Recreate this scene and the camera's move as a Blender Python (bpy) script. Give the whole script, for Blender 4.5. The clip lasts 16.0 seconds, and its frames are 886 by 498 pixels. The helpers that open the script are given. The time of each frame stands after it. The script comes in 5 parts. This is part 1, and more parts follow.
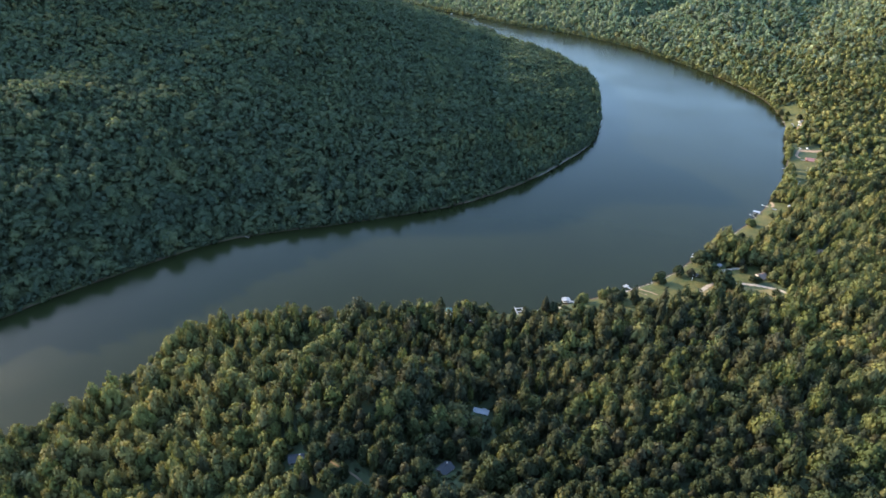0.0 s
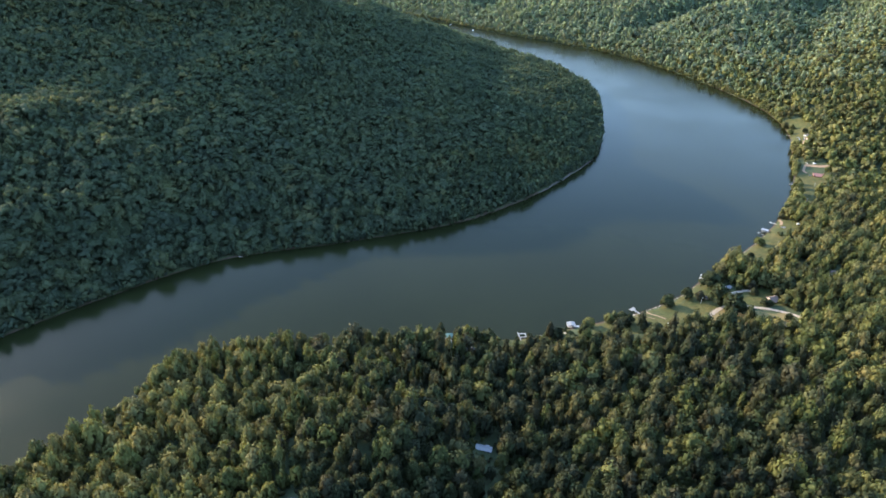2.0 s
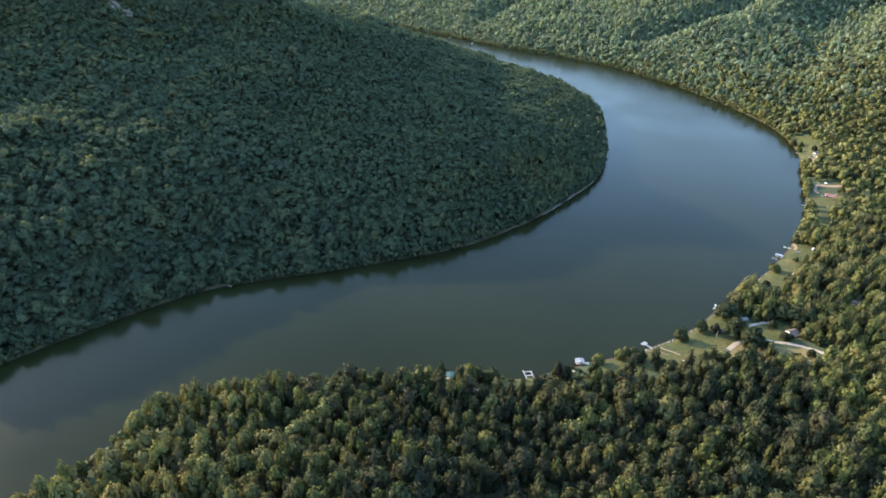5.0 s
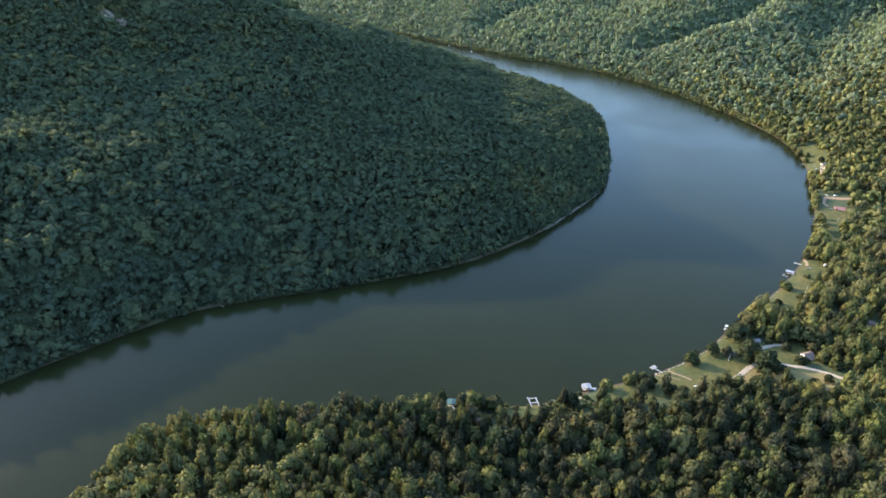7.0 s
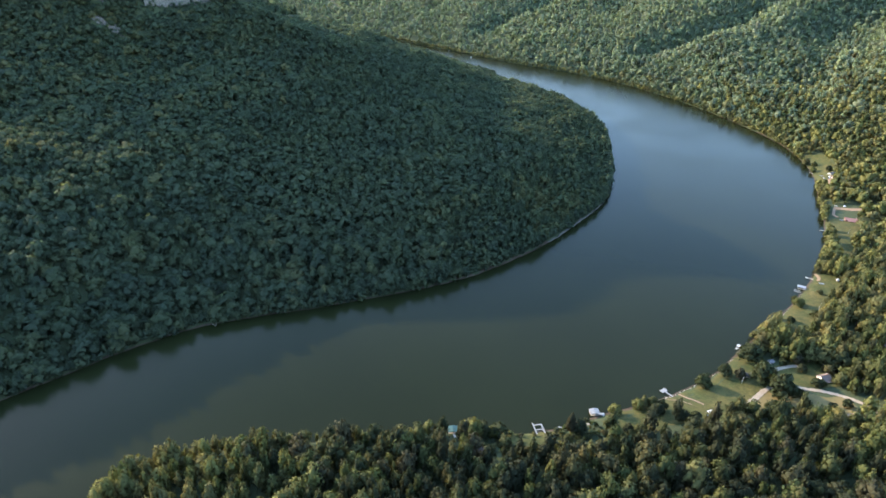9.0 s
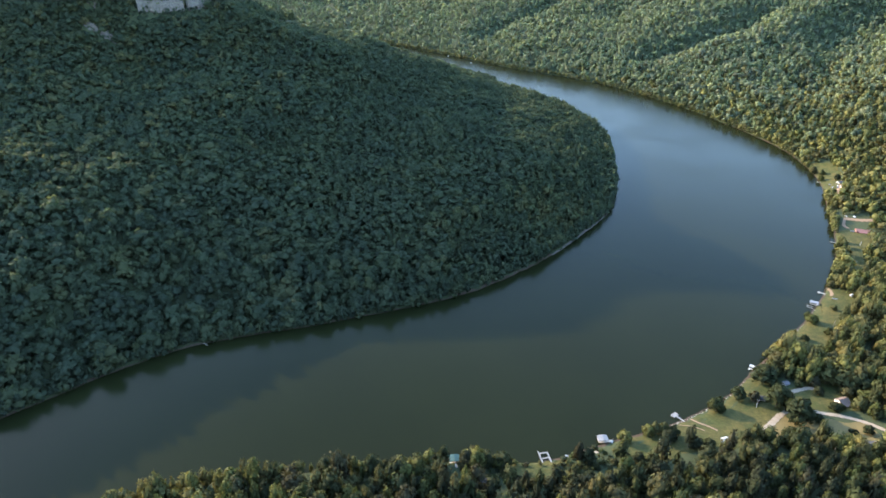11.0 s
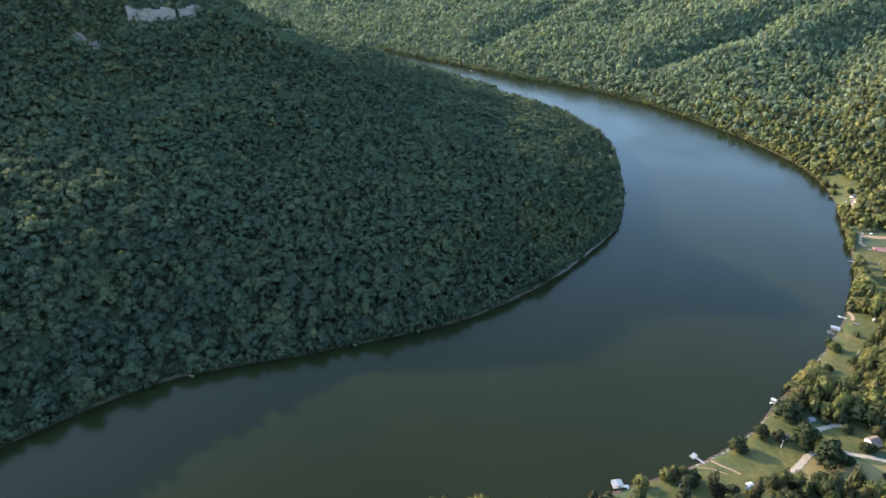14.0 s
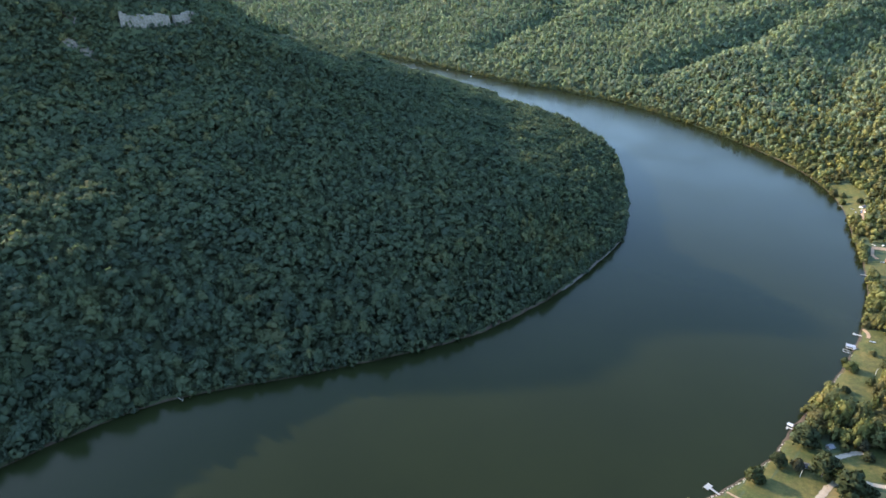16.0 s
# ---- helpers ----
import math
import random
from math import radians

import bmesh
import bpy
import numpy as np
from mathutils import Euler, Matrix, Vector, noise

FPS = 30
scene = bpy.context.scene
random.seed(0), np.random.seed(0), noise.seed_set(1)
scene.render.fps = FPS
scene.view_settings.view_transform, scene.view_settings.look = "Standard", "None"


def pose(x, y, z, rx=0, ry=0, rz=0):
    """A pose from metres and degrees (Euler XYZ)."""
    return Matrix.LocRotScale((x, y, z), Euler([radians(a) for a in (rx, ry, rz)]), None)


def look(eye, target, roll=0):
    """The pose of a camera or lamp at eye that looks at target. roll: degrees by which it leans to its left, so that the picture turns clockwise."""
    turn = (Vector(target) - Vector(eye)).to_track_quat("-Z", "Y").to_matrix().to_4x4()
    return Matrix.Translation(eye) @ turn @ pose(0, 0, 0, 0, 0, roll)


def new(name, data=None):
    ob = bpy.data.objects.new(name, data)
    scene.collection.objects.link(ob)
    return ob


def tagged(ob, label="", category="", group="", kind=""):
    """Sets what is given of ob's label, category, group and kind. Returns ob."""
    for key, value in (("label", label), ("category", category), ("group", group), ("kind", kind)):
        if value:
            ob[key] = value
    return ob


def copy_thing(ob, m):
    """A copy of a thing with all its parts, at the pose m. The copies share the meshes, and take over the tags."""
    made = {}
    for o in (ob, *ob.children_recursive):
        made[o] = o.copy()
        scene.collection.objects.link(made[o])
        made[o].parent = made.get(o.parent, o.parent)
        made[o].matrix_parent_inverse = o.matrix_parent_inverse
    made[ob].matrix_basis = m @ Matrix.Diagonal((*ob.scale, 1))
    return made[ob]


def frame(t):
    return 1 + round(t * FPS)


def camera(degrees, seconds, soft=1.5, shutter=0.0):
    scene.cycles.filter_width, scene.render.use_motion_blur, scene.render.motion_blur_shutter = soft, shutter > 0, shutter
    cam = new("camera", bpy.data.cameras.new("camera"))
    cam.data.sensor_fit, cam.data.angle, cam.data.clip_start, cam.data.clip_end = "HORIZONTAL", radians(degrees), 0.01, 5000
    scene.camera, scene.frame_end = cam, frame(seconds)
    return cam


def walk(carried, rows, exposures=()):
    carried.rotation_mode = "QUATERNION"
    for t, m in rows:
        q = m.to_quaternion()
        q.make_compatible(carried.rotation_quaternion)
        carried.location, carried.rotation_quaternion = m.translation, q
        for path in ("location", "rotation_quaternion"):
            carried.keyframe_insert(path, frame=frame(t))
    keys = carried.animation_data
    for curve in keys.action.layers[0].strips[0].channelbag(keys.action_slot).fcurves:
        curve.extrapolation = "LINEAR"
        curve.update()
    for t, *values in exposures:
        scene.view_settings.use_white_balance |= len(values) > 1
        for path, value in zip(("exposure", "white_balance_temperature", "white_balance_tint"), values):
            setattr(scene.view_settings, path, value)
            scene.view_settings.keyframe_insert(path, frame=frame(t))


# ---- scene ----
cam = camera(73.2, 16.0, soft=1.6)
METRES, EYE, TILT, LEAN, TURN = 215.7, 362.3, 0.0, 0.0, 1.7
ROWS = [
    (0.0, 0.0, 0.0, 0.0, 0.64, -30.38, -1.08),
    (0.5, -0.0017, 0.0311, 0.0014, 0.61, -30.19, -1.09),
    (1.0, -0.0035, 0.0623, 0.0025, 0.59, -29.99, -1.1),
    (1.5, -0.0051, 0.0938, 0.0041, 0.56, -29.8, -1.09),
    (2.0, -0.0067, 0.125, 0.0054, 0.55, -29.6, -1.11),
    (2.5, -0.0083, 0.1566, 0.0067, 0.53, -29.44, -1.12),
    (3.0, -0.01, 0.188, 0.0079, 0.5, -29.29, -1.13),
    (3.5, -0.0119, 0.2197, 0.0087, 0.48, -29.13, -1.14),
    (4.0, -0.0135, 0.2511, 0.0098, 0.46, -28.99, -1.14),
    (6.5, -0.0225, 0.4086, 0.0127, 0.31, -28.22, -1.13),
    (7.0, -0.0242, 0.4401, 0.0133, 0.29, -28.11, -1.12),
    (7.5, -0.0258, 0.4713, 0.0138, 0.26, -28.01, -1.12),
    (8.0, -0.0276, 0.5027, 0.0143, 0.24, -27.92, -1.12),
    (8.5, -0.0293, 0.5338, 0.0149, 0.22, -27.83, -1.12),
    (9.0, -0.031, 0.565, 0.0152, 0.2, -27.74, -1.11),
    (11.5, -0.0382, 0.7206, 0.0171, 0.11, -27.33, -1.1),
    (12.0, -0.0399, 0.7515, 0.0177, 0.1, -27.25, -1.11),
    (12.5, -0.0419, 0.7824, 0.018, 0.09, -27.17, -1.12),
    (13.0, -0.044, 0.8131, 0.0188, 0.07, -27.08, -1.13),
    (13.5, -0.0453, 0.8441, 0.0189, 0.06, -27.0, -1.13),
    (14.0, -0.0471, 0.8748, 0.0197, 0.04, -26.91, -1.13),
    (14.5, -0.0487, 0.9058, 0.0202, 0.04, -26.82, -1.13),
    (15.0, -0.0502, 0.9366, 0.0204, 0.02, -26.73, -1.13),
    (15.5, -0.0516, 0.9652, 0.0212, 0.0, -26.65, -1.14),
    (16.0, -0.0538, 0.9982, 0.0212, -0.02, -26.55, -1.15),
]
walk(cam, [(t, pose(0, 0, EYE, TILT, LEAN, TURN) @ pose(METRES * x, METRES * y, METRES * z, 90 + pitch, roll, yaw)) for t, x, y, z, yaw, pitch, roll in ROWS],
     exposures=[(0.0, 2.74, 5600, 13), (16.0, 2.74, 5600, 13)])

# ---------------------------------------------------------------- light
SUN_AZ, SUN_EL = 303.0, 18.2            # degrees, clockwise from +y; above the horizon
world = bpy.data.worlds.new("sky")
scene.world = world
world.use_nodes = True
wn, wl = world.node_tree.nodes, world.node_tree.links
sky = wn.new("ShaderNodeTexSky")
sky.sky_type, sky.sun_disc = "NISHITA", False
sky.sun_elevation, sky.sun_rotation = radians(SUN_EL), radians(SUN_AZ)
sky.air_density, sky.dust_density, sky.ozone_density = 1.2, 0.8, 1.7
# thin high cloud drawn over the blue
tc = wn.new("ShaderNodeTexCoord")
mp = wn.new("ShaderNodeMapping")
mp.inputs["Scale"].default_value = (1.0, 1.0, 2.6)
mp.inputs["Location"].default_value = (0.7, 0.3, 0.0)
cl = wn.new("ShaderNodeTexNoise")
cl.inputs["Scale"].default_value, cl.inputs["Detail"].default_value = 2.3, 5.0
cr = wn.new("ShaderNodeValToRGB")
cr.color_ramp.elements[0].position, cr.color_ramp.elements[1].position = 0.46, 0.74
cr.color_ramp.elements[1].color = (0.40, 0.40, 0.40, 1)
mx = wn.new("ShaderNodeMix")
mx.data_type = "RGBA"
mx.inputs[7].default_value = (3.3, 4.4, 5.6, 1)
wl.new(tc.outputs["Generated"], mp.inputs[0])
wl.new(mp.outputs[0], cl.inputs["Vector"])
wl.new(cl.outputs["Fac"], cr.inputs[0])
wl.new(cr.outputs[0], mx.inputs[0])
wl.new(sky.outputs[0], mx.inputs[6])
wl.new(mx.outputs[2], wn["Background"].inputs[0])
wn["Background"].inputs[1].default_value = 0.15
sun = new("sun", bpy.data.lights.new("sun", "SUN"))
sun.data.energy, sun.data.angle, sun.data.color = 2.45, radians(0.55), (1.0, 0.74, 0.42)
sa, se = radians(SUN_AZ), radians(SUN_EL)
SUN_DIR = Vector((math.sin(sa) * math.cos(se), math.cos(sa) * math.cos(se), math.sin(se)))
sun.matrix_world = look(SUN_DIR * 3000, (0, 0, 0))


# ---------------------------------------------------------------- materials
def material(name, rough=0.8, spec=0.3, metal=0.0):
    m = bpy.data.materials.new(name)
    m.use_nodes = True
    b = m.node_tree.nodes["Principled BSDF"]
    b.inputs["Roughness"].default_value = rough
    b.inputs["Specular IOR Level"].default_value = spec
    b.inputs["Metallic"].default_value = metal
    return m, m.node_tree.nodes, m.node_tree.links, b


def ramp(nodes, links, source, stops):
    r = nodes.new("ShaderNodeValToRGB")
    el = r.color_ramp.elements
    while len(el) < len(stops):
        el.new(0.5)
    for e, (p, c) in zip(el, stops):
        e.position, e.color = p, (*c, 1)
    links.new(source, r.inputs[0])
    return r.outputs[0]


def noise_tex(nodes, links, scale, detail=4.0, rough=0.55, coords="Object"):
    tc = nodes.new("ShaderNodeTexCoord")
    n = nodes.new("ShaderNodeTexNoise")
    n.inputs["Scale"].default_value, n.inputs["Detail"].default_value, n.inputs["Roughness"].default_value = scale, detail, rough
    links.new(tc.outputs[coords], n.inputs["Vector"])
    return n.outputs["Fac"]


def mix(nodes, links, fac, a, b, blend="MIX"):
    m = nodes.new("ShaderNodeMix")
    m.data_type, m.blend_type = "RGBA", blend
    for s, v in ((m.inputs[0], fac), (m.inputs[6], a), (m.inputs[7], b)):
        if isinstance(v, (int, float)):
            s.default_value = v
        elif isinstance(v, tuple):
            s.default_value = (*v, 1)
        else:
            links.new(v, s)
    return m.outputs[2]


def bump(nodes, links, height, b, strength, distance):
    n = nodes.new("ShaderNodeBump")
    n.inputs["Strength"].default_value, n.inputs["Distance"].default_value = strength, distance
    links.new(height, n.inputs["Height"])
    links.new(n.outputs[0], b.inputs["Normal"])


def plain(name, c1, c2, scale=1.5, rough=0.8, spec=0.3, metal=0.0, depth=0.02):
    """Two tones of one surface, broken up at two scales."""
    m, n, l, b = material(name, rough, spec, metal)
    f1, f2 = noise_tex(n, l, scale, 6.0), noise_tex(n, l, scale * 9, 3.0)
    col = ramp(n, l, f1, [(0.3, c1), (0.7, c2)])
    l.new(mix(n, l, 0.35, col, ramp(n, l, f2, [(0.3, tuple(0.7 * v for v in c1)), (0.75, c2)])), b.inputs["Base Color"])
    bump(n, l, f2, b, 0.5, depth)
    return m


def leaf_material(name, stops, thin=0.27, even=0.0, sheen=0.0, spec=0.12):
    """Foliage: a tone for each tree, a second one for each clump of leaves, a little light let through."""
    m, n, l, b = material(name, 0.75, spec)
    at = n.new("ShaderNodeAttribute")
    at.attribute_name = "tint"
    geo = n.new("ShaderNodeNewGeometry")
    col = ramp(n, l, at.outputs["Fac"], stops)
    # bluish sheen, set on the far woods to lift them like haze
    b.inputs["Sheen Weight"].default_value, b.inputs["Sheen Roughness"].default_value = sheen, 0.6
    b.inputs["Sheen Tint"].default_value = (0.75, 0.9, 1.0, 1)

    def toned(source, stops):
        """Multiplies the colour by a ramp, drawn in towards no change by even."""
        return mix(n, l, 1.0, col, ramp(n, l, source, [(p, tuple(1 + (v - 1) * (1 - even) for v in c)) for p, c in stops]), "MULTIPLY")

    col = toned(geo.outputs["Random Per Island"], [(0.0, (0.80, 0.82, 0.80)), (0.55, (1.0, 1.0, 1.0)), (1.0, (1.16, 1.14, 1.06))])
    col = toned(noise_tex(n, l, 0.012, 3.0), [(0.35, (0.8, 0.88, 0.85)), (0.65, (1.15, 1.08, 0.95))])
    fine = noise_tex(n, l, 1.1, 4.0, 0.7)
    col = toned(fine, [(0.30, (0.72, 0.75, 0.70)), (0.70, (1.22, 1.19, 1.12))])
    bump(n, l, fine, b, 0.9, 0.5)
    l.new(col, b.inputs["Base Color"])
    t = n.new("ShaderNodeBsdfTranslucent")
    l.new(mix(n, l, 1.0, col, (1.02, 1.08, 0.80), "MULTIPLY"), t.inputs["Color"])
    ms = n.new("ShaderNodeMixShader")
    ms.inputs[0].default_value = thin
    l.new(b.outputs[0], ms.inputs[1])
    l.new(t.outputs[0], ms.inputs[2])
    l.new(ms.outputs[0], n["Material Output"].inputs[0])
    return m


LEAF = [(0.00, (0.029, 0.034, 0.019)), (0.14, (0.037, 0.046, 0.020)), (0.22, (0.049, 0.046, 0.026)), (0.34, (0.050, 0.064, 0.022)), (0.46, (0.079, 0.072, 0.032)), (0.56, (0.079, 0.088, 0.026)), (0.68, (0.101, 0.100, 0.045)), (0.80, (0.116, 0.121, 0.040)), (0.92, (0.143, 0.136, 0.046)), (1.00, (0.161, 0.124, 0.053))]
M_LEAF = leaf_material("foliage", LEAF, 0.27, 0.5)
# spur woods: cool, bluish green, haze and blue shade put into the colour
SPUR_HAZE_LEAF = [(0.00, (0.056, 0.073, 0.054)), (0.30, (0.065, 0.085, 0.057)), (0.50, (0.077, 0.098, 0.060)), (0.70, (0.096, 0.113, 0.062)), (1.00, (0.146, 0.138, 0.064))]
# paler woods up the far valley: distance haze put into the leaf colour
FAR_HAZE_LEAF = [(p, (0.029 + 1.24 * r, 0.038 + 1.40 * g, 0.034 + 1.84 * b)) for p, (r, g, b) in LEAF]
M_SPUR_HAZE = leaf_material("spur_haze_foliage", SPUR_HAZE_LEAF, 0.55, 0.8, 0.0, 0.04)
M_FAR_HAZE = leaf_material("far_haze_foliage", FAR_HAZE_LEAF, 0.46, 0.6, 0.06)
M_BARK = plain("bark", (0.10, 0.075, 0.055), (0.20, 0.16, 0.12), 1.2, 0.9, 0.2, depth=0.05)

# forest floor: litter, bare soil and undergrowth
M_GROUND, gn, gl, gb = material("forest_floor", 0.95, 0.1)
g1, g2 = noise_tex(gn, gl, 0.05, 6.0), noise_tex(gn, gl, 0.6, 5.0)
gl.new(mix(gn, gl, 0.5, ramp(gn, gl, g1, [(0.35, (0.036, 0.048, 0.024)), (0.65, (0.052, 0.062, 0.030))]),
           ramp(gn, gl, g2, [(0.3, (0.038, 0.038, 0.022)), (0.7, (0.048, 0.066, 0.028))])), gb.inputs["Base Color"])
bump(gn, gl, g2, gb, 0.8, 0.6)

# slow, silty, olive-brown river water with patches of light wind on it
M_WATER, n_, l_, b_ = material("river_water", 0.2, 0.09)
b_.inputs["IOR"].default_value = 1.33
silt = noise_tex(n_, l_, 0.006, 4.0)
l_.new(ramp(n_, l_, silt, [(0.3, (0.0092, 0.0114, 0.0040)), (0.7, (0.0118, 0.0144, 0.0050))]), b_.inputs["Base Color"])
rip = n_.new("ShaderNodeMath")
rip.operation = "ADD"
l_.new(noise_tex(n_, l_, 0.9, 3.0), rip.inputs[0])
l_.new(noise_tex(n_, l_, 0.12, 2.0), rip.inputs[1])
bump(n_, l_, rip.outputs[0], b_, 0.07, 0.25)
l_.new(ramp(n_, l_, noise_tex(n_, l_, 0.009, 4.0), [(0.35, (0.15, 0.15, 0.15)), (0.7, (0.24, 0.24, 0.24))]), b_.inputs["Roughness"])

M_GRASS, n_, l_, b_ = material("mown_grass", 0.9, 0.15)
q1, q2, q3 = noise_tex(n_, l_, 0.06, 5.0), noise_tex(n_, l_, 0.5, 5.0), noise_tex(n_, l_, 6.0, 3.0)
c_ = ramp(n_, l_, q1, [(0.35, (0.035, 0.047, 0.0135)), (0.65, (0.074, 0.066, 0.020))])
c_ = mix(n_, l_, ramp(n_, l_, q2, [(0.46, (0, 0, 0)), (0.74, (0.62, 0.62, 0.62))]), c_, (0.110, 0.082, 0.036))
# clover and tufts, then the marks of the mower
c_ = mix(n_, l_, 1.0, c_, ramp(n_, l_, noise_tex(n_, l_, 0.16, 6.0, 0.7), [(0.36, (0.62, 0.70, 0.66)), (0.62, (1.12, 1.08, 1.0))]), "MULTIPLY")
c_ = mix(n_, l_, 1.0, c_, ramp(n_, l_, noise_tex(n_, l_, 1.6, 4.0, 0.7), [(0.3, (0.78, 0.80, 0.76)), (0.7, (1.16, 1.14, 1.10))]), "MULTIPLY")
l_.new(c_, b_.inputs["Base Color"])
bump(n_, l_, q3, b_, 0.6, 0.08)
M_DRY = plain("dry_grass", (0.105, 0.090, 0.036), (0.155, 0.120, 0.052), 0.12, 0.95, 0.1, depth=0.08)
M_GRAVEL = plain("gravel", (0.20, 0.165, 0.12), (0.30, 0.25, 0.185), 0.5, 0.9, 0.2, depth=0.05)
M_DIRT = plain("dirt", (0.15, 0.105, 0.068), (0.25, 0.178, 0.118), 0.6, 0.95, 0.1, depth=0.06)
M_EARTH = plain("dark_earth", (0.09, 0.068, 0.045), (0.15, 0.115, 0.075), 0.6, 0.95, 0.1, depth=0.06)


# ---------------------------------------------------------------- the lie of the land
def spline(ctrl, steps=7, closed=False):
    p = np.array(ctrl, float)
    p = np.vstack([p[-1], p, p[0], p[1]]) if closed else np.vstack([2 * p[0] - p[1], p, 2 * p[-1] - p[-2]])
    out = []
    for a, b, c, d in zip(p, p[1:], p[2:], p[3:]):
        for u in np.arange(steps) / steps:
            out.append(0.5 * (2 * b + (c - a) * u + (2 * a - 5 * b + 4 * c - d) * u * u + (3 * b - a - 3 * c + d) * u ** 3))
    if not closed:
        out.append(p[-2])
    return np.array(out)


def to_line(q, line):
    """Distance of the points q to an open line."""
    a, b = line[:-1], line[1:]
    ab = b - a
    out = np.empty(len(q))
    for i in range(0, len(q), 8000):
        w = q[i:i + 8000, None] - a
        u = np.clip((w * ab).sum(2) / ((ab * ab).sum(1) + 1e-9), 0, 1)
        out[i:i + 8000] = np.sqrt(((w - u[..., None] * ab) ** 2).sum(2).min(1))
    return out


def inside(q, poly):
    """Which of the points q lie within a closed outline."""
    x, y, odd = q[:, 0], q[:, 1], np.zeros(len(q), bool)
    for (x0, y0), (x1, y1) in zip(poly, np.roll(poly, -1, 0)):
        if y0 != y1:
            odd ^= ((y0 > y) != (y1 > y)) & (x < (x1 - x0) * (y - y0) / (y1 - y0) + x0)
    return odd


P = 1.32                                # metres in a unit of the site plan; places below are in plan units, sizes in metres
# the two banks of the river bend
BANK_A = spline([(-760, -900), (-600, -300), (-500, 60), (-400, 245), (-337, 342), (-285, 403), (-212, 470), (-111, 510), (-13, 554),
                 (37.5, 590.5), (88, 641), (129.5, 695), (167, 752.5), (191, 820), (207, 900), (224, 1000), (221, 1120), (170, 1270),
                 (60, 1450), (-100, 1640), (-330, 1820), (-700, 1990), (-1400, 2150), (-3000, 2250)])
BANK_B = spline([(-560, -900), (-450, -300), (-370, 20), (-300, 150), (-257, 222), (-238, 244), (-216, 268), (-202, 300), (-188, 330),
                 (-155, 347), (-118, 358), (-75, 361), (-34, 368), (5, 373), (48, 374.5), (90, 391.5), (140, 412), (185, 441),
                 (214, 470), (261, 513), (317, 573.5), (367, 643), (398, 699), (434, 781), (470, 866), (487, 940), (488, 1031),
                 (457, 1162), (405, 1296), (329, 1429), (227, 1534), (107, 1629), (-78, 1814), (-300, 2010), (-700, 2220), (-1400, 2420), (-3000, 2560)])
LAND_A = np.vstack([BANK_A, [(-6000, 2250), (-6000, -900)]])
LAND_B = np.vstack([BANK_B, [(-6000, 2560), (-6000, 9000), (9000, 9000), (9000, -900)]])
WAVES = [(random.uniform(0, 6.28), random.uniform(0, 6.28)) for _ in range(24)]


def swell(x, y, length, first):
    """Rolling unevenness from -1 to 1, about length metres from crest to crest."""
    s = 0
    for k in range(4):
        d, ph = WAVES[first + k]
        f = 6.283 / length * (1, 1.37, 1.83, 2.6)[k]
        s = s + (1, 0.8, 0.6, 0.4)[k] * np.sin(f * (x * math.cos(d) + y * math.sin(d)) + ph)
    return s / 2.0


def step(v, a, b):
    u = np.clip((v - a) / (b - a), 0, 1)
    return u * u * (3 - 2 * u)


RIDGE = np.array([(470, 1470), (576, 1500), (700, 1560), (800, 1630), (960, 1720), (1200, 1850)], float)
RAVINES = [(np.array([(420, 1530), (600, 1600), (740, 1700), (920, 1830), (1200, 2050)], float), 34, 48),
           (np.array([(640, 1240), (760, 1350), (900, 1480), (1100, 1620)], float), 30, 85),
           (np.array([(30, 1830), (110, 1930), (230, 2040), (380, 2130)], float), 26, 45)]


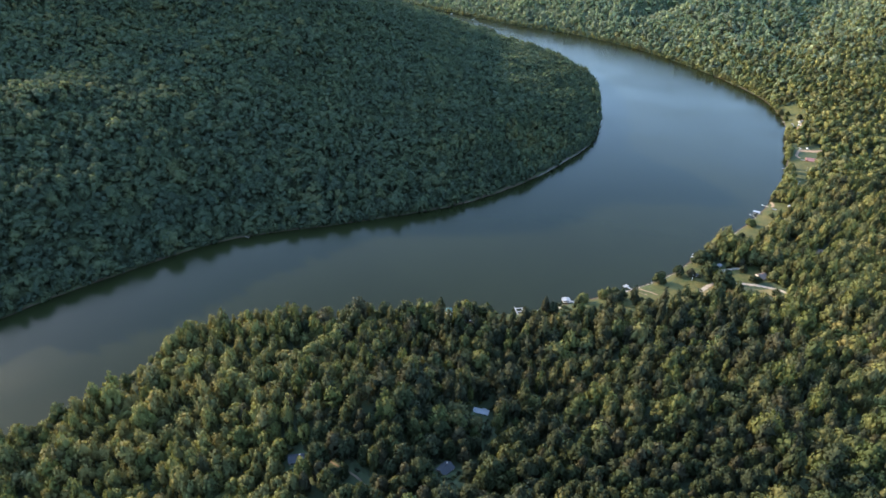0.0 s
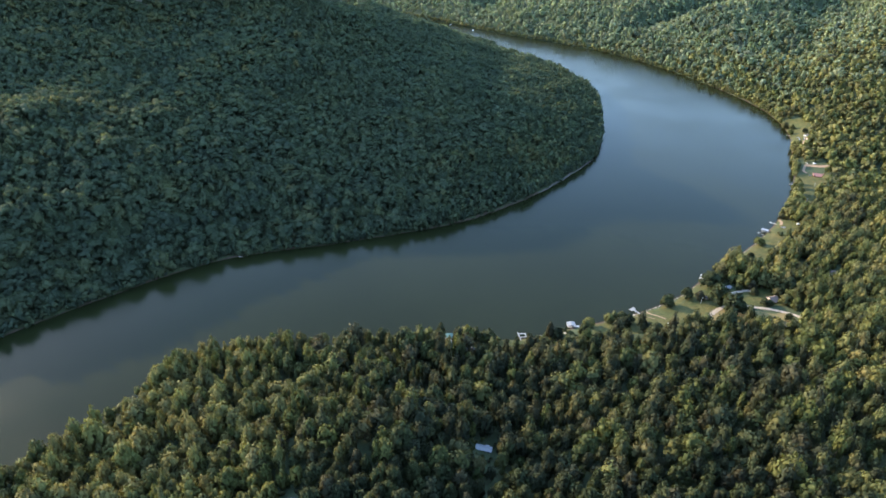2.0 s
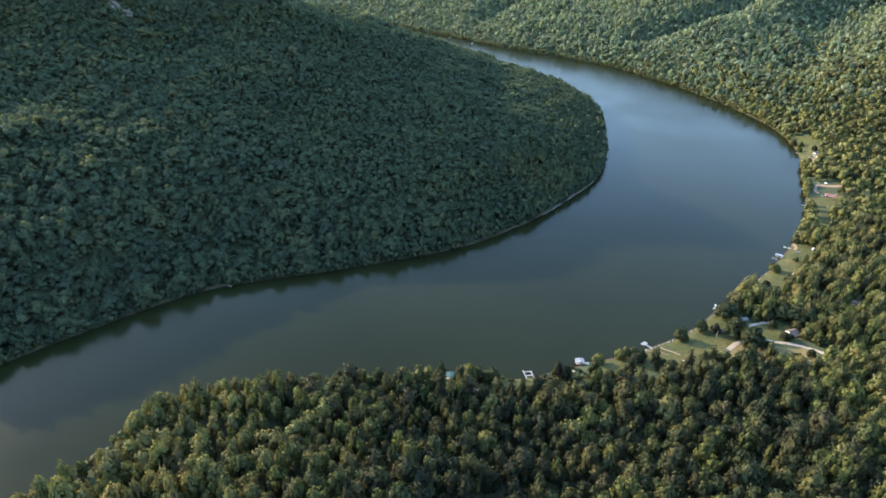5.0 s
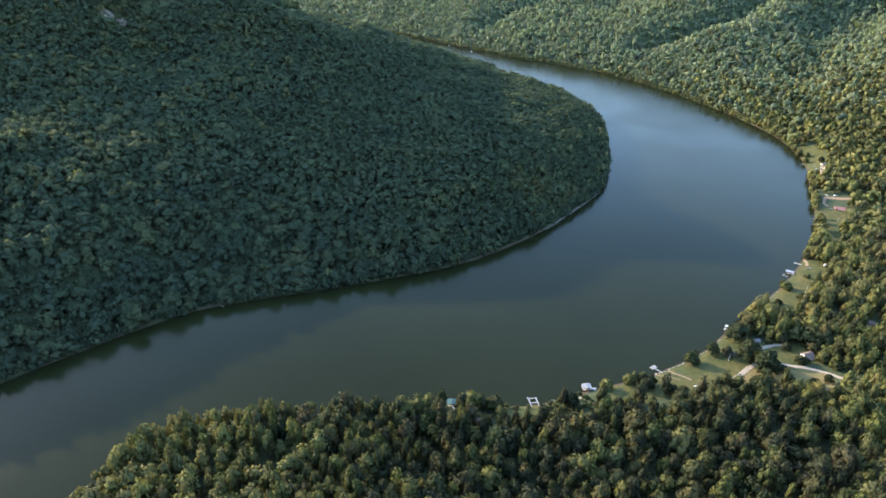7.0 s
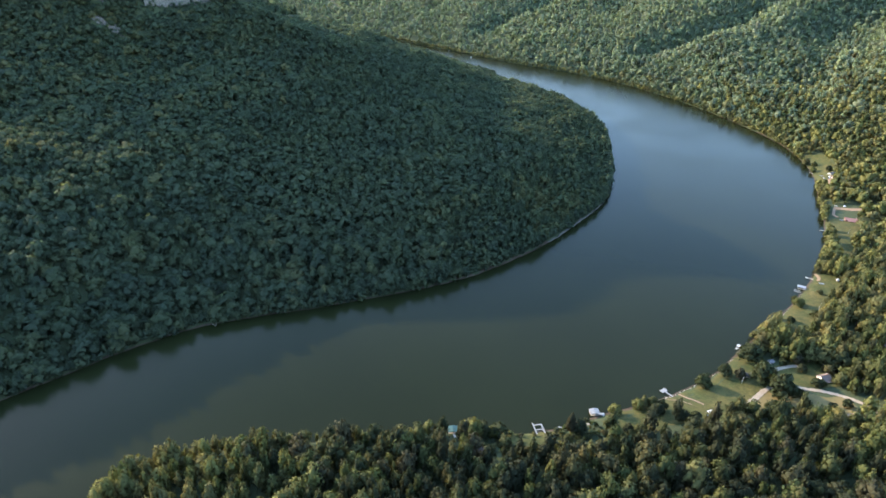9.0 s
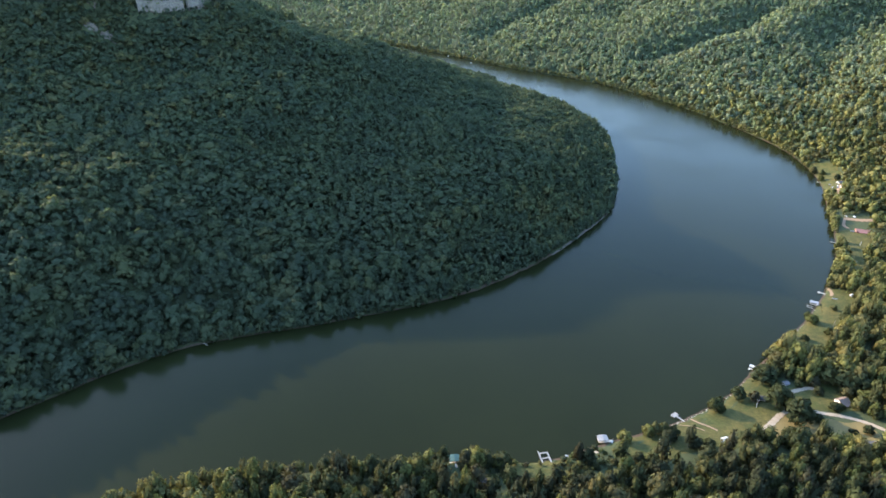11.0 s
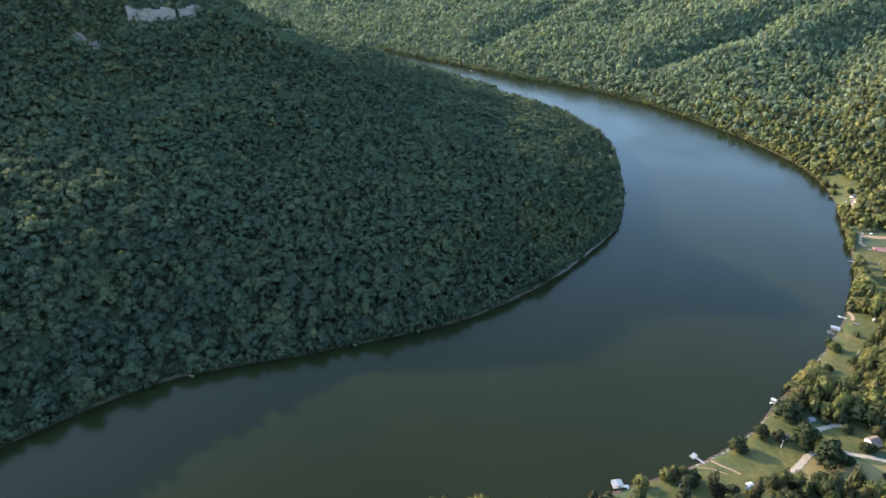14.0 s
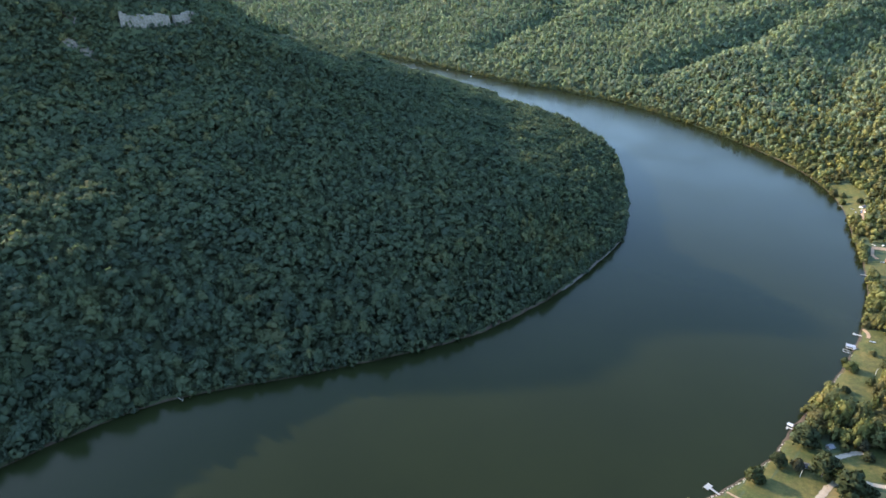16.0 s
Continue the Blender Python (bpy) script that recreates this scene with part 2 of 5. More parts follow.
def land(x, y):
    """Ground height in metres at plan points; the river bed lies below the water at height 0."""
    q = np.stack([x, y], 1)
    da, db = to_line(q, BANK_A), to_line(q, BANK_B)
    z = np.full(len(q), -4.0)
    ia, ib = inside(q, LAND_A), inside(q, LAND_B)
    # the spur inside the bend rises to a rocky rim and a plateau
    za = np.interp(da, [0, 4, 12, 80, 140, 280, 420, 440, 462, 486, 640, 1000, 2000], [-0.5, 1.5, 3, 27, 42, 84, 143, 152, 166, 192, 225, 275, 300])
    za = za * (1 + 0.10 * swell(x, y, 420, 0) * step(da, 20, 150)) + 2.5 * swell(x, y, 90, 4) * step(da, 20, 90)
    # lowered upstream, mostly out of view, so the sun reaches the near woods
    za = za * (1 - 0.45 * step(da, 60, 300) * (1 - step(y, 230, 460)))
    # unseen heights, raised and notched to set their shadow line on the river
    za = za + 76 * step(da, 470, 700) * step(y, 400, 640) * (1 - step(y, 760, 900))
    za = za + 56 * np.exp(-((x + 475) ** 2 + (y - 1135) ** 2) / 9000) - 22 * np.exp(-((x + 590) ** 2 + (y - 805) ** 2) / 6000)
    za = za + 16 * step(-x, 180, 330) * step(da, 10, 90) * (1 - step(da, 200, 420))
    # unseen western ground, lowered for the same shadow line
    za = za * (1 - 0.3 * step(-x, 560, 760) * (1 - step(y, 900, 1150)))
    # the plateau breaks off eastwards to a long shoulder
    brink = x + 0.36 * (y - 1050)
    shoulder = np.interp(brink, [-480, -380, -356, -342, -323, -305, -286, -266, -242, -218, -170, -121, 0], [400, 204, 190, 180, 166, 154, 145, 140, 136, 133, 129, 124, 110])
    za = np.minimum(za, shoulder + 1.5 * swell(x, y, 90, 4) + 300 * (1 - step(y, 860, 960)))
    # the outer bank: a low bench near the landing, steep wooded slopes further on
    near = np.interp(db, [0, 3, 9, 40, 70, 110, 200, 400, 900], [-0.5, 0.9, 2.6, 6, 9, 17, 38, 100, 180])
    near = near * (0.45 + 0.55 * step(x, -190, 60))
    far = np.interp(db, [0, 4, 60, 110, 340, 700, 1300, 2200, 4000], [-0.5, 1.2, 25, 42, 98, 190, 300, 380, 420])
    far = far * (1 + 0.22 * swell(x, y, 700, 8) * step(db, 60, 500)) + 4 * swell(x, y, 160, 12) * step(db, 40, 160)
    near = near + step(db, 25, 80) * (15 * np.exp(-((x + 46) ** 2 + (y - 252) ** 2) / 2600) - 9 * np.exp(-((x - 26) ** 2 + (y - 245) ** 2) / 2400))
    # a ridge on the far slope between two ravines, and a third ravine beyond
    far = far + 16 * np.exp(-(to_line(q, RIDGE) / 60) ** 2) * step(db, 60, 200)
    for line, deep, wide in RAVINES:
        far = far - deep * np.exp(-(to_line(q, line) / wide) ** 2) * step(db, 10, 160)
    w = step(y + 0.15 * x, 760, 960)
    zb = near * (1 - w) + far * w + 0.8 * swell(x, y, 55, 16) * step(db, 25, 80)
    z[ia], z[ib] = za[ia], zb[ib]
    return P * np.where(ia | ib, np.maximum(z, -0.5), -4.0 + 3.5 * np.exp(-np.minimum(da, db) / 4))


def ticks(*spans):
    out = []
    for a, b, d0, d1 in spans:
        n = max(2, int((b - a) / (0.5 * (d0 + d1))))
        u = np.linspace(0, 1, n, endpoint=False)
        out += list(a + (b - a) * (u * d0 + 0.5 * u * u * (d1 - d0)) / (0.5 * (d0 + d1)))
    return np.array(out + [spans[-1][1]])


GX = ticks((-2700, -900, 90, 30), (-900, -420, 25, 9), (-420, -260, 8, 6), (-260, 540, 5, 5), (540, 1400, 8, 28), (1400, 3000, 30, 110))
GY = ticks((-900, 140, 60, 6), (140, 720, 5, 5), (720, 1000, 6, 8), (1000, 2000, 9, 25), (2000, 3600, 25, 90))
HX, HY = np.meshgrid(GX, GY)
HZ = land(HX.ravel(), HY.ravel()).reshape(HX.shape)      # over the plan, in metres


def ground_z(x, y):
    """Height of the ground sheet, in metres, at plan points."""
    x, y = np.atleast_1d(np.asarray(x, float)), np.atleast_1d(np.asarray(y, float))
    i = np.clip(np.searchsorted(GX, x) - 1, 0, len(GX) - 2)
    j = np.clip(np.searchsorted(GY, y) - 1, 0, len(GY) - 2)
    u, v = (x - GX[i]) / (GX[i + 1] - GX[i]), (y - GY[j]) / (GY[j + 1] - GY[j])
    return (HZ[j, i] * (1 - u) + HZ[j, i + 1] * u) * (1 - v) + (HZ[j + 1, i] * (1 - u) + HZ[j + 1, i + 1] * u) * v


def gz(x, y):
    return float(ground_z(x, y)[0])


def mesh_from(name, verts, faces, mats, smooth=True, tint=None, slots=None, normals=None):
    """A mesh from arrays of vertices and of faces that all have the same number of corners."""
    v, f = np.asarray(verts, np.float32), np.asarray(faces, np.int32)
    me = bpy.data.meshes.new(name)
    me.vertices.add(len(v))
    me.vertices.foreach_set("co", v.ravel())
    me.loops.add(f.size)
    me.loops.foreach_set("vertex_index", f.ravel())
    me.polygons.add(len(f))
    me.polygons.foreach_set("loop_start", np.arange(0, f.size, f.shape[1], dtype=np.int32))
    for m in mats:
        me.materials.append(m)
    if slots is not None:
        me.polygons.foreach_set("material_index", np.asarray(slots, np.int32))
    me.update(calc_edges=True)
    if tint is not None:
        me.attributes.new("tint", "FLOAT", "POINT").data.foreach_set("value", np.asarray(tint, np.float32))
    if normals is not None:
        me.attributes.new("custom_normal", "FLOAT_VECTOR", "POINT").data.foreach_set("vector", np.asarray(normals, np.float32).ravel())
    if not smooth:
        me.polygons.foreach_set("use_smooth", np.zeros(len(f), bool))
    return me


def grid_faces(nx, ny):
    a = (np.arange(ny - 1)[:, None] * nx + np.arange(nx - 1)).ravel()
    return np.stack([a, a + 1, a + nx + 1, a + nx], 1)


ground = new("ground", mesh_from("ground", np.stack([P * HX, P * HY, HZ], 2).reshape(-1, 3), grid_faces(len(GX), len(GY)), [M_GROUND]))
tagged(ground, "dark leaf-littered forest floor of the river gorge", "ground", kind="structure")
wx, wy = ticks((-2700, -420, 120, 12), (-420, 640, 8, 8)), ticks((-900, 200, 60, 8), (200, 800, 8, 8), (800, 2700, 10, 80))
WX, WY = np.meshgrid(wx, wy)
water_me = mesh_from("water", np.stack([P * WX, P * WY, 0 * WX], 2).reshape(-1, 3), grid_faces(len(wx), len(wy)), [M_WATER])
water = new("water", water_me)
tagged(water, "calm olive-brown river water reflecting the sky", "water", kind="structure")


# ---------------------------------------------------------------- clearings, lawns and roads
def outline(ctrl):
    return spline(ctrl, 6, closed=True)


LAWNS = {
    "landing": ([(137, 408), (161, 422), (177, 432), (194, 446), (206, 455), (217, 453), (213, 442), (215, 430), (212, 418), (202, 408), (186, 398), (171, 391), (157, 388), (138, 388), (120, 380), (104, 370), (98, 376), (100, 390), (118, 400)], M_GRASS),
    "dry": ([(189, 399), (206, 413), (222, 410), (240, 408), (256, 404), (252, 392), (232, 385), (214, 391), (194, 393)], M_DRY),
    "yard": ([(222, 432), (240, 444), (262, 446), (270, 436), (262, 424), (244, 424), (228, 424)], M_GRASS),
    "bank": ([(262, 511), (278, 529), (300, 551), (318, 570), (330, 584), (341, 580), (345, 570), (333, 556), (320, 545), (305, 525), (290, 508), (276, 490), (262, 480), (252, 484), (254, 496)], M_GRASS),
    "strip": ([(398, 697), (410, 710), (428, 703), (418, 676), (402, 657), (392, 655), (386, 662)], M_GRASS),
    "glade": ([(374, 640), (384, 650), (396, 650), (382, 622), (370, 608), (362, 614)], M_GRASS),
    "meadow": ([(459, 830), (466, 856), (474, 878), (484, 906), (497, 934), (507, 914), (497, 886), (489, 866), (480, 850), (471, 830), (464, 820)], M_GRASS),
    "shore": ([(27, 365), (36, 368), (44, 368.5), (52, 367), (58, 367), (60, 362), (50, 359), (38, 358), (29, 360)], M_GRASS),
}
OUT = {k: outline(c) for k, (c, _) in LAWNS.items()}


def widened(poly, by):
    """An outline pushed outwards, so that the grass runs in under the trees round it."""
    d = np.roll(poly, -1, 0) - np.roll(poly, 1, 0)
    d /= np.linalg.norm(d, axis=1)[:, None]
    n = np.stack([d[:, 1], -d[:, 0]], 1)
    if (n * (poly - poly.mean(0))).sum() < 0:
        n = -n
    return poly + n * (by + 1.5 * np.sin(np.arange(len(poly)) * 0.9))[:, None]


# paths: centre line, width, material
WAYS = {
    "driveway": ([(186, 396), (190, 401), (198, 408), (207, 416)], 5.0, M_GRAVEL),
    "road": ([(207, 416), (216, 420), (227, 419.5), (235, 416), (246, 412.5), (254, 408.5), (260, 402), (264, 395), (261, 384)], 4.0, M_GRAVEL),
    "upper_drive": ([(222, 438.5), (229, 440.7), (237, 443), (243, 443)], 4.6, M_GRAVEL),
    "house_drive": ([(464, 733), (455, 736), (447, 738), (439, 743), (433, 747)], 9.5, M_DIRT),
    "yard_path": ([(433, 745), (428, 737), (423, 728), (423, 720)], 4.0, M_DIRT),
    "landing_path": ([(333, 592), (332, 586), (330, 580), (327, 576)], 3.2, M_DIRT),
    "back_drive": ([(439, 704), (443, 700), (449, 694), (456, 690)], 6.0, M_DIRT),
    "track": ([(-68, 212), (-62, 206), (-55, 201), (-44, 193), (-36, 182)], 1.5, M_EARTH),
    "sand_path": ([(149, 414), (152, 409), (157, 405), (161, 401)], 2.0, M_DIRT),
    "foot_path": ([(139, 408), (147, 405), (153, 401)], 1.0, M_DIRT),
    "meadow_path": ([(484, 848), (478, 840), (473, 833), (469, 822), (467, 809)], 4.5, M_DIRT),
}
# further openings among the trees, without a lawn: x, y, radius
GAPS = [(-417, 902, 11), (-406, 909, 11), (-396, 915, 11), (-386, 922, 11), (-376, 929, 11), (-362, 937, 9), (-354, 942, 9), (-351, 932, 8), (-346, 966, 6), (-342, 958, 5), (-343, 994, 5), (-340, 986, 4), (-463, 877, 7), (-438, 864, 6), (-448, 861, 6), (-458, 859, 6), (-5, 362, 6), (-4, 355, 5),  (308, 564, 11), (66, 372, 9), (78, 377, 9), (90, 382, 9), (98, 381, 7), (30, 368, 7), (78, 368, 7), (301, 556, 9), (321, 578, 9), (392, 690, 8), (213, 468, 7),  (28, 357, 6), (40, 356, 7), (56, 356, 8), (72, 360, 8), (86, 364, 8), (100, 367, 8), (114, 367, 7), (-2, 193, 8), (5, 188, 7), (-80, 203, 8),  (128, 374, 8), (146, 380, 8), (164, 384, 7), (10, 353, 9), (245, 383, 9), (320, 466, 12), (301, 475, 6), (431, 708, 13), (436, 728, 12), (441, 750, 11), (452, 742, 10), (374, 632, 7), (483, 843, 9), (300, 560, 8), (228, 448, 6), (421, 707, 7), (376, 630, 5), (342, 573, 6), (260, 480, 5), (300, 524, 5), (224, 443, 6), (212, 441, 9), (203, 432, 8), (480, 850, 10), (17, 257, 9), (14, 251, 8), (13, 240, 6), (-80, 211, 9), (-5, 202, 10), (4, 198, 5), (-58, 203, 4), (252, 424, 9), (246, 416, 8), (430, 728, 14), (440, 744, 12), (424, 712, 10), (420, 690, 9), (443, 727, 9), (474, 846, 9),  (332, 570, 9), (62, 382, 6), (91, 390, 7), (50, 376, 9), (-6, 370, 6),
        (211, 436, 9), (228, 440, 8), (161, 391, 6), (118, 385, 8), (300, 545, 8), (370, 640, 6), (400, 690, 6), (225, 478, 6)]


def drape(name, poly, mat, lift, label):
    c, k = poly.mean(0), 9
    v = [c] + [c + (p - c) * (i / k) for i in range(1, k + 1) for p in poly]
    n = len(poly)
    f = [(0, 1 + j, 1 + (j + 1) % n) for j in range(n)]
    for i in range(k - 1):
        for j in range(n):
            a, b = 1 + i * n, 1 + (i + 1) * n
            f += [(a + j, b + j, b + (j + 1) % n), (a + j, b + (j + 1) % n, a + (j + 1) % n)]
    v = np.array(v)
    z = ground_z(v[:, 0], v[:, 1]) + lift
    ob = new(name, mesh_from(name, np.column_stack([P * v, z]), f, [mat]))
    return tagged(ob, label, "lawn", kind="structure")


for k, (c, mat) in LAWNS.items():
    drape("lawn", widened(OUT[k], 6.0 if mat == M_GRASS else 1.5), mat, 0.10 + 0.03 * list(LAWNS).index(k), "patch of sunlit mown grass beside the river" if mat == M_GRASS else "strip of dry tan grass beside the gravel drive")

LINES = {}
for k, (c, w, mat) in WAYS.items():
    line = LINES[k] = spline(c, 8)
    d = np.gradient(line, axis=0)
    d /= np.linalg.norm(d, axis=1)[:, None]
    side = np.stack([-d[:, 1], d[:, 0]], 1)
    ws = w / P * (0.5 + 0.06 * np.sin(np.arange(len(line)) * 1.7))
    rows = [line + side * (ws * s)[:, None] for s in (-1, -0.5, 0, 0.5, 1)]
    v = np.stack(rows, 1).reshape(-1, 2)
    z = ground_z(v[:, 0], v[:, 1]) + 0.42
    ob = new("road" if "path" not in k else "path", mesh_from(k, np.column_stack([P * v, z]), grid_faces(5, len(line)), [mat]))
    tagged(ob, "pale gravel drive through the grass" if mat == M_GRAVEL else "bare earth track worn through grass and trees", "road" if "path" not in k else "path", kind="structure")


def free(q, margin=0.0):
    """Which of the plan points may carry a forest tree."""
    ok = np.ones(len(q), bool)
    for p in OUT.values():
        ok &= ~inside(q, p)
        ok &= to_line(q, np.vstack([p, p[:1]])) > 1.2 + margin
    for k, (c, w, m) in WAYS.items():
        ok &= to_line(q, LINES[k]) > 0.5 * w + 3.0
    for x, y, r in GAPS:
        ok &= (q[:, 0] - x) ** 2 + (q[:, 1] - y) ** 2 > r * r
    return ok


# ---------------------------------------------------------------- trees
OCT_V = np.array([(1, 0, 0), (0, 1, 0), (-1, 0, 0), (0, -1, 0), (0, 0, 1), (0, 0, -1)], float)
OCT_F = np.array([(i, (i + 1) % 4, 4) for i in range(4)] + [((i + 1) % 4, i, 5) for i in range(4)])


def crown(rng, lobes, clumps, size, conical=0.0, soft=0.82, core=0.84):
    """A crown about one unit in radius and two high: lobes of foliage, each set with clumps of leaves that face outwards, more or less."""
    fine = 0.80 if lobes > 8 else 1.0
    cs, rs = [np.array((0, 0, 1.40 + 0.10 * (1 - fine)))], [0.54 * fine]
    for i in range(lobes - 1):
        a, up = 2.4 * i + rng.uniform(-0.5, 0.5), (i + 0.5) / (lobes - 1)
        z = 0.45 + 0.9 * up + rng.uniform(-0.12, 0.12)
        out = (0.62 - 0.20 * up * up) * rng.uniform(0.70, 1.12) * (1 - conical * up) / fine ** 0.5
        cs.append(np.array((out * math.cos(a), out * math.sin(a), z)))
        rs.append(rng.uniform(0.36, 0.58) * fine * (1 - 0.4 * conical * up))
    cs, rs = np.array(cs), np.array(rs)
    V, F, N = [], [], []
    n = 0
    for c, r in zip(cs, rs):
        V.append(c + OCT_V * r * core * (1 + 0.13 * rng.standard_normal((6, 1))))
        N.append(OCT_V + 0.35 * rng.standard_normal((6, 3)))
        F.append(OCT_F + n)
        n += 6
    made = 0
    while made < clumps:
        k = rng.integers(len(cs))
        d = rng.standard_normal(3)
        d[2] += 0.45
        d /= np.linalg.norm(d)
        p = cs[k] + d * rs[k] * rng.uniform(0.84, 1.20)
        gap = np.linalg.norm(p - cs, axis=1) / rs
        gap[k] = 9
        if gap.min() < 0.82:
            continue
        nrm = d + 0.75 * rng.standard_normal(3)
        nrm /= np.linalg.norm(nrm)
        t = np.cross(nrm, rng.standard_normal(3))
        t /= np.linalg.norm(t)
        b = np.cross(nrm, t)
        s = size * rng.uniform(0.65, 1.35)
        j = rng.uniform(0.75, 1.3, 3)
        V.append(np.array([p - t * s * j[0] - b * s * 0.55, p + t * s * j[1] - b * s * 0.5 - nrm * s * 0.3, p + b * s * j[2]]))
        whole = p - np.array((0, 0, 0.75))
        way = soft * (0.65 * d + 0.35 * whole / np.linalg.norm(whole)) + (1 - soft) * nrm
        N.append(np.tile(way, (3, 1)))
        F.append(np.array([(0, 1, 2)]) + n)
        n += 3
        made += 1
    N = np.vstack(N)
    return np.vstack(V), np.vstack(F), N / np.linalg.norm(N, axis=1)[:, None]


def trunk(sides, top, r, forks=0, rng=None):
    """A tapered trunk, with limbs if forks is given, up to the height top."""
    V, F = [], []

    def limb(a, b, ra, rb):
        n = len(V)
        ax = Vector(b) - Vector(a)
        q = ax.to_track_quat("Z", "Y")
        for c, rr in ((a, ra), (b, rb)):
            for i in range(sides):
                w = 6.283 * i / sides
                V.append(Vector(c) + q @ Vector((rr * math.cos(w), rr * math.sin(w), 0)))
        for i in range(sides):
            j = (i + 1) % sides
            F.append((n + i, n + j, n + sides + j))
            F.append((n + i, n + sides + j, n + sides + i))

    limb((0, 0, -0.08), (0, 0, top * 0.5), r, r * 0.7)
    limb((0, 0, top * 0.5), (0.02, 0.01, top), r * 0.7, r * 0.3)
    for i in range(forks):
        a, h = 2.4 * i, top * (0.4 + 0.1 * i / max(1, forks - 1) * 3)
        limb((0, 0, h), (0.5 * math.cos(a), 0.5 * math.sin(a), h + 0.45), r * 0.45, r * 0.15)
    return np.array([tuple(v) for v in V]), np.array(F)


def template(seed, lobes, clumps, size, conical, sides, soft=0.55, core=0.84):
    rng = np.random.default_rng(seed)
    V, F, N = crown(rng, lobes, clumps, size, conical, soft, core)
    S = np.zeros(len(F), int)
    if sides:
        tv, tf = trunk(sides, 1.2, 0.05)
        S = np.concatenate([S, np.ones(len(tf), int)])
        F = np.vstack([F, tf + len(V)])
        V = np.vstack([V, tv])
        round_ = tv * (1, 1, 0)
        N = np.vstack([N, round_ / (np.linalg.norm(round_, axis=1)[:, None] + 1e-6)])
    return V, F, S, N


def forest(name, q, kinds, label, seed, big=1.0, tall=1.0, lean=0.0, most=1.0, vary=1.0, leaf=None, rough=1.0):
    """One stretch of woodland as one mesh; q: plan points."""
    rng = np.random.default_rng(seed)
    N = len(q)
    z = ground_z(q[:, 0], q[:, 1])
    pick = rng.integers(len(kinds), size=N)
    rad = big * np.clip(5.9 * np.exp(0.30 * rng.standard_normal(N)), 3.2, 10.0)
    hgt = tall * np.clip(rng.normal(9.2, 2.3 * rough, N) * (0.74 + 0.26 * rad / (5.9 * big)) * (1 + 0.16 * rough * swell(q[:, 0], q[:, 1], 75, 16)), 4.6, 15.0)
    yaw = rng.uniform(0, 6.283, N)
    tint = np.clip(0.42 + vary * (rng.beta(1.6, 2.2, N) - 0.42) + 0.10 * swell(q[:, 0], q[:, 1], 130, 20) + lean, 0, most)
    Vs, Fs, Ss, Ts, Ns, base = [], [], [], [], [], 0
    for k, (V, F, S, N0) in enumerate(kinds):
        i = np.where(pick == k)[0]
        if not len(i):
            continue
        c, s = np.cos(yaw[i])[:, None], np.sin(yaw[i])[:, None]
        X = (V[None, :, 0] * c - V[None, :, 1] * s) * rad[i, None] + P * q[i, 0, None]
        Y = (V[None, :, 0] * s + V[None, :, 1] * c) * rad[i, None] + P * q[i, 1, None]
        Z = V[None, :, 2] * hgt[i, None] + z[i, None]
        Vs.append(np.stack([X, Y, Z], 2).reshape(-1, 3))
        A = N0[None] / np.stack([rad[i], rad[i], hgt[i]], 1)[:, None, :]
        A = np.stack([A[..., 0] * c - A[..., 1] * s, A[..., 0] * s + A[..., 1] * c, A[..., 2]], 2)
        Ns.append((A / (np.linalg.norm(A, axis=2)[..., None] + 1e-9)).reshape(-1, 3))
        Fs.append((F[None] + base + (np.arange(len(i)) * len(V))[:, None, None]).reshape(-1, 3))
        Ss.append(np.tile(S, len(i)))
        Ts.append(np.repeat(tint[i], len(V)))
        base += len(i) * len(V)
    me = mesh_from(name, np.vstack(Vs), np.vstack(Fs), [leaf or M_LEAF, M_BARK], True, np.concatenate(Ts), np.concatenate(Ss), np.vstack(Ns))
    return tagged(new(name, me), label, "forest", kind="stuff")


def scatter(x0, x1, y0, y1, gap, seed, loose=0.42):
    """Plan points about gap metres apart, unevenly set."""
    rng = np.random.default_rng(seed)
    X, Y = np.meshgrid(np.arange(x0, x1, gap), np.arange(y0, y1, gap))
    X = X + (np.arange(X.shape[0]) % 2)[:, None] * gap * 0.5
    q = np.stack([X, Y], 2).reshape(-1, 2)
    return q + rng.uniform(-loose, loose, q.shape) * gap


def wooded(q, land_poly, bank, margin):
    return q[inside(q, land_poly) & (to_line(q, bank) > margin)]


def sector(q, left, right, y0):
    """Points within a fan that opens along y from (0, y0)."""
    d = q[:, 1] - y0
    return q[(q[:, 0] > -left * d) & (q[:, 0] < right * d) & (d > 0)]


NEAR = [template(10 + k, 8, 260, 0.106, 0.45 * (k % 4 == 2), 3, 0.82) for k in range(8)]
MID = [template(30 + k, 4, 62, 0.178, 0.4 * (k % 4 == 3), 0, 0.93, 0.98) for k in range(8)]
EDGE = [template(70 + k, 7, 165, 0.130, 0.5 * (k % 4 == 3), 0, 0.9, 0.95) for k in range(8)]
SLOPE = [template(110 + k, 3, 50, 0.22, 0.3 * (k % 4 == 3), 0, 0.9, 0.92) for k in range(8)]
FAR = [template(50 + k, 2, 28, 0.29, 0.0, 0, 0.93, 0.95) for k in range(8)]

# near woods on the outer bank
q = scatter(-330, 520, 120, 620, 7.2, 1)
q = wooded(q, LAND_B, BANK_B, 4.0)
q = sector(q, 1.15, 1.0, -20)
q = q[q[:, 1] > 160 - 0.2 * np.abs(q[:, 0])]
q = q[(to_line(q, BANK_B) < 420)]
q = q[free(q)]
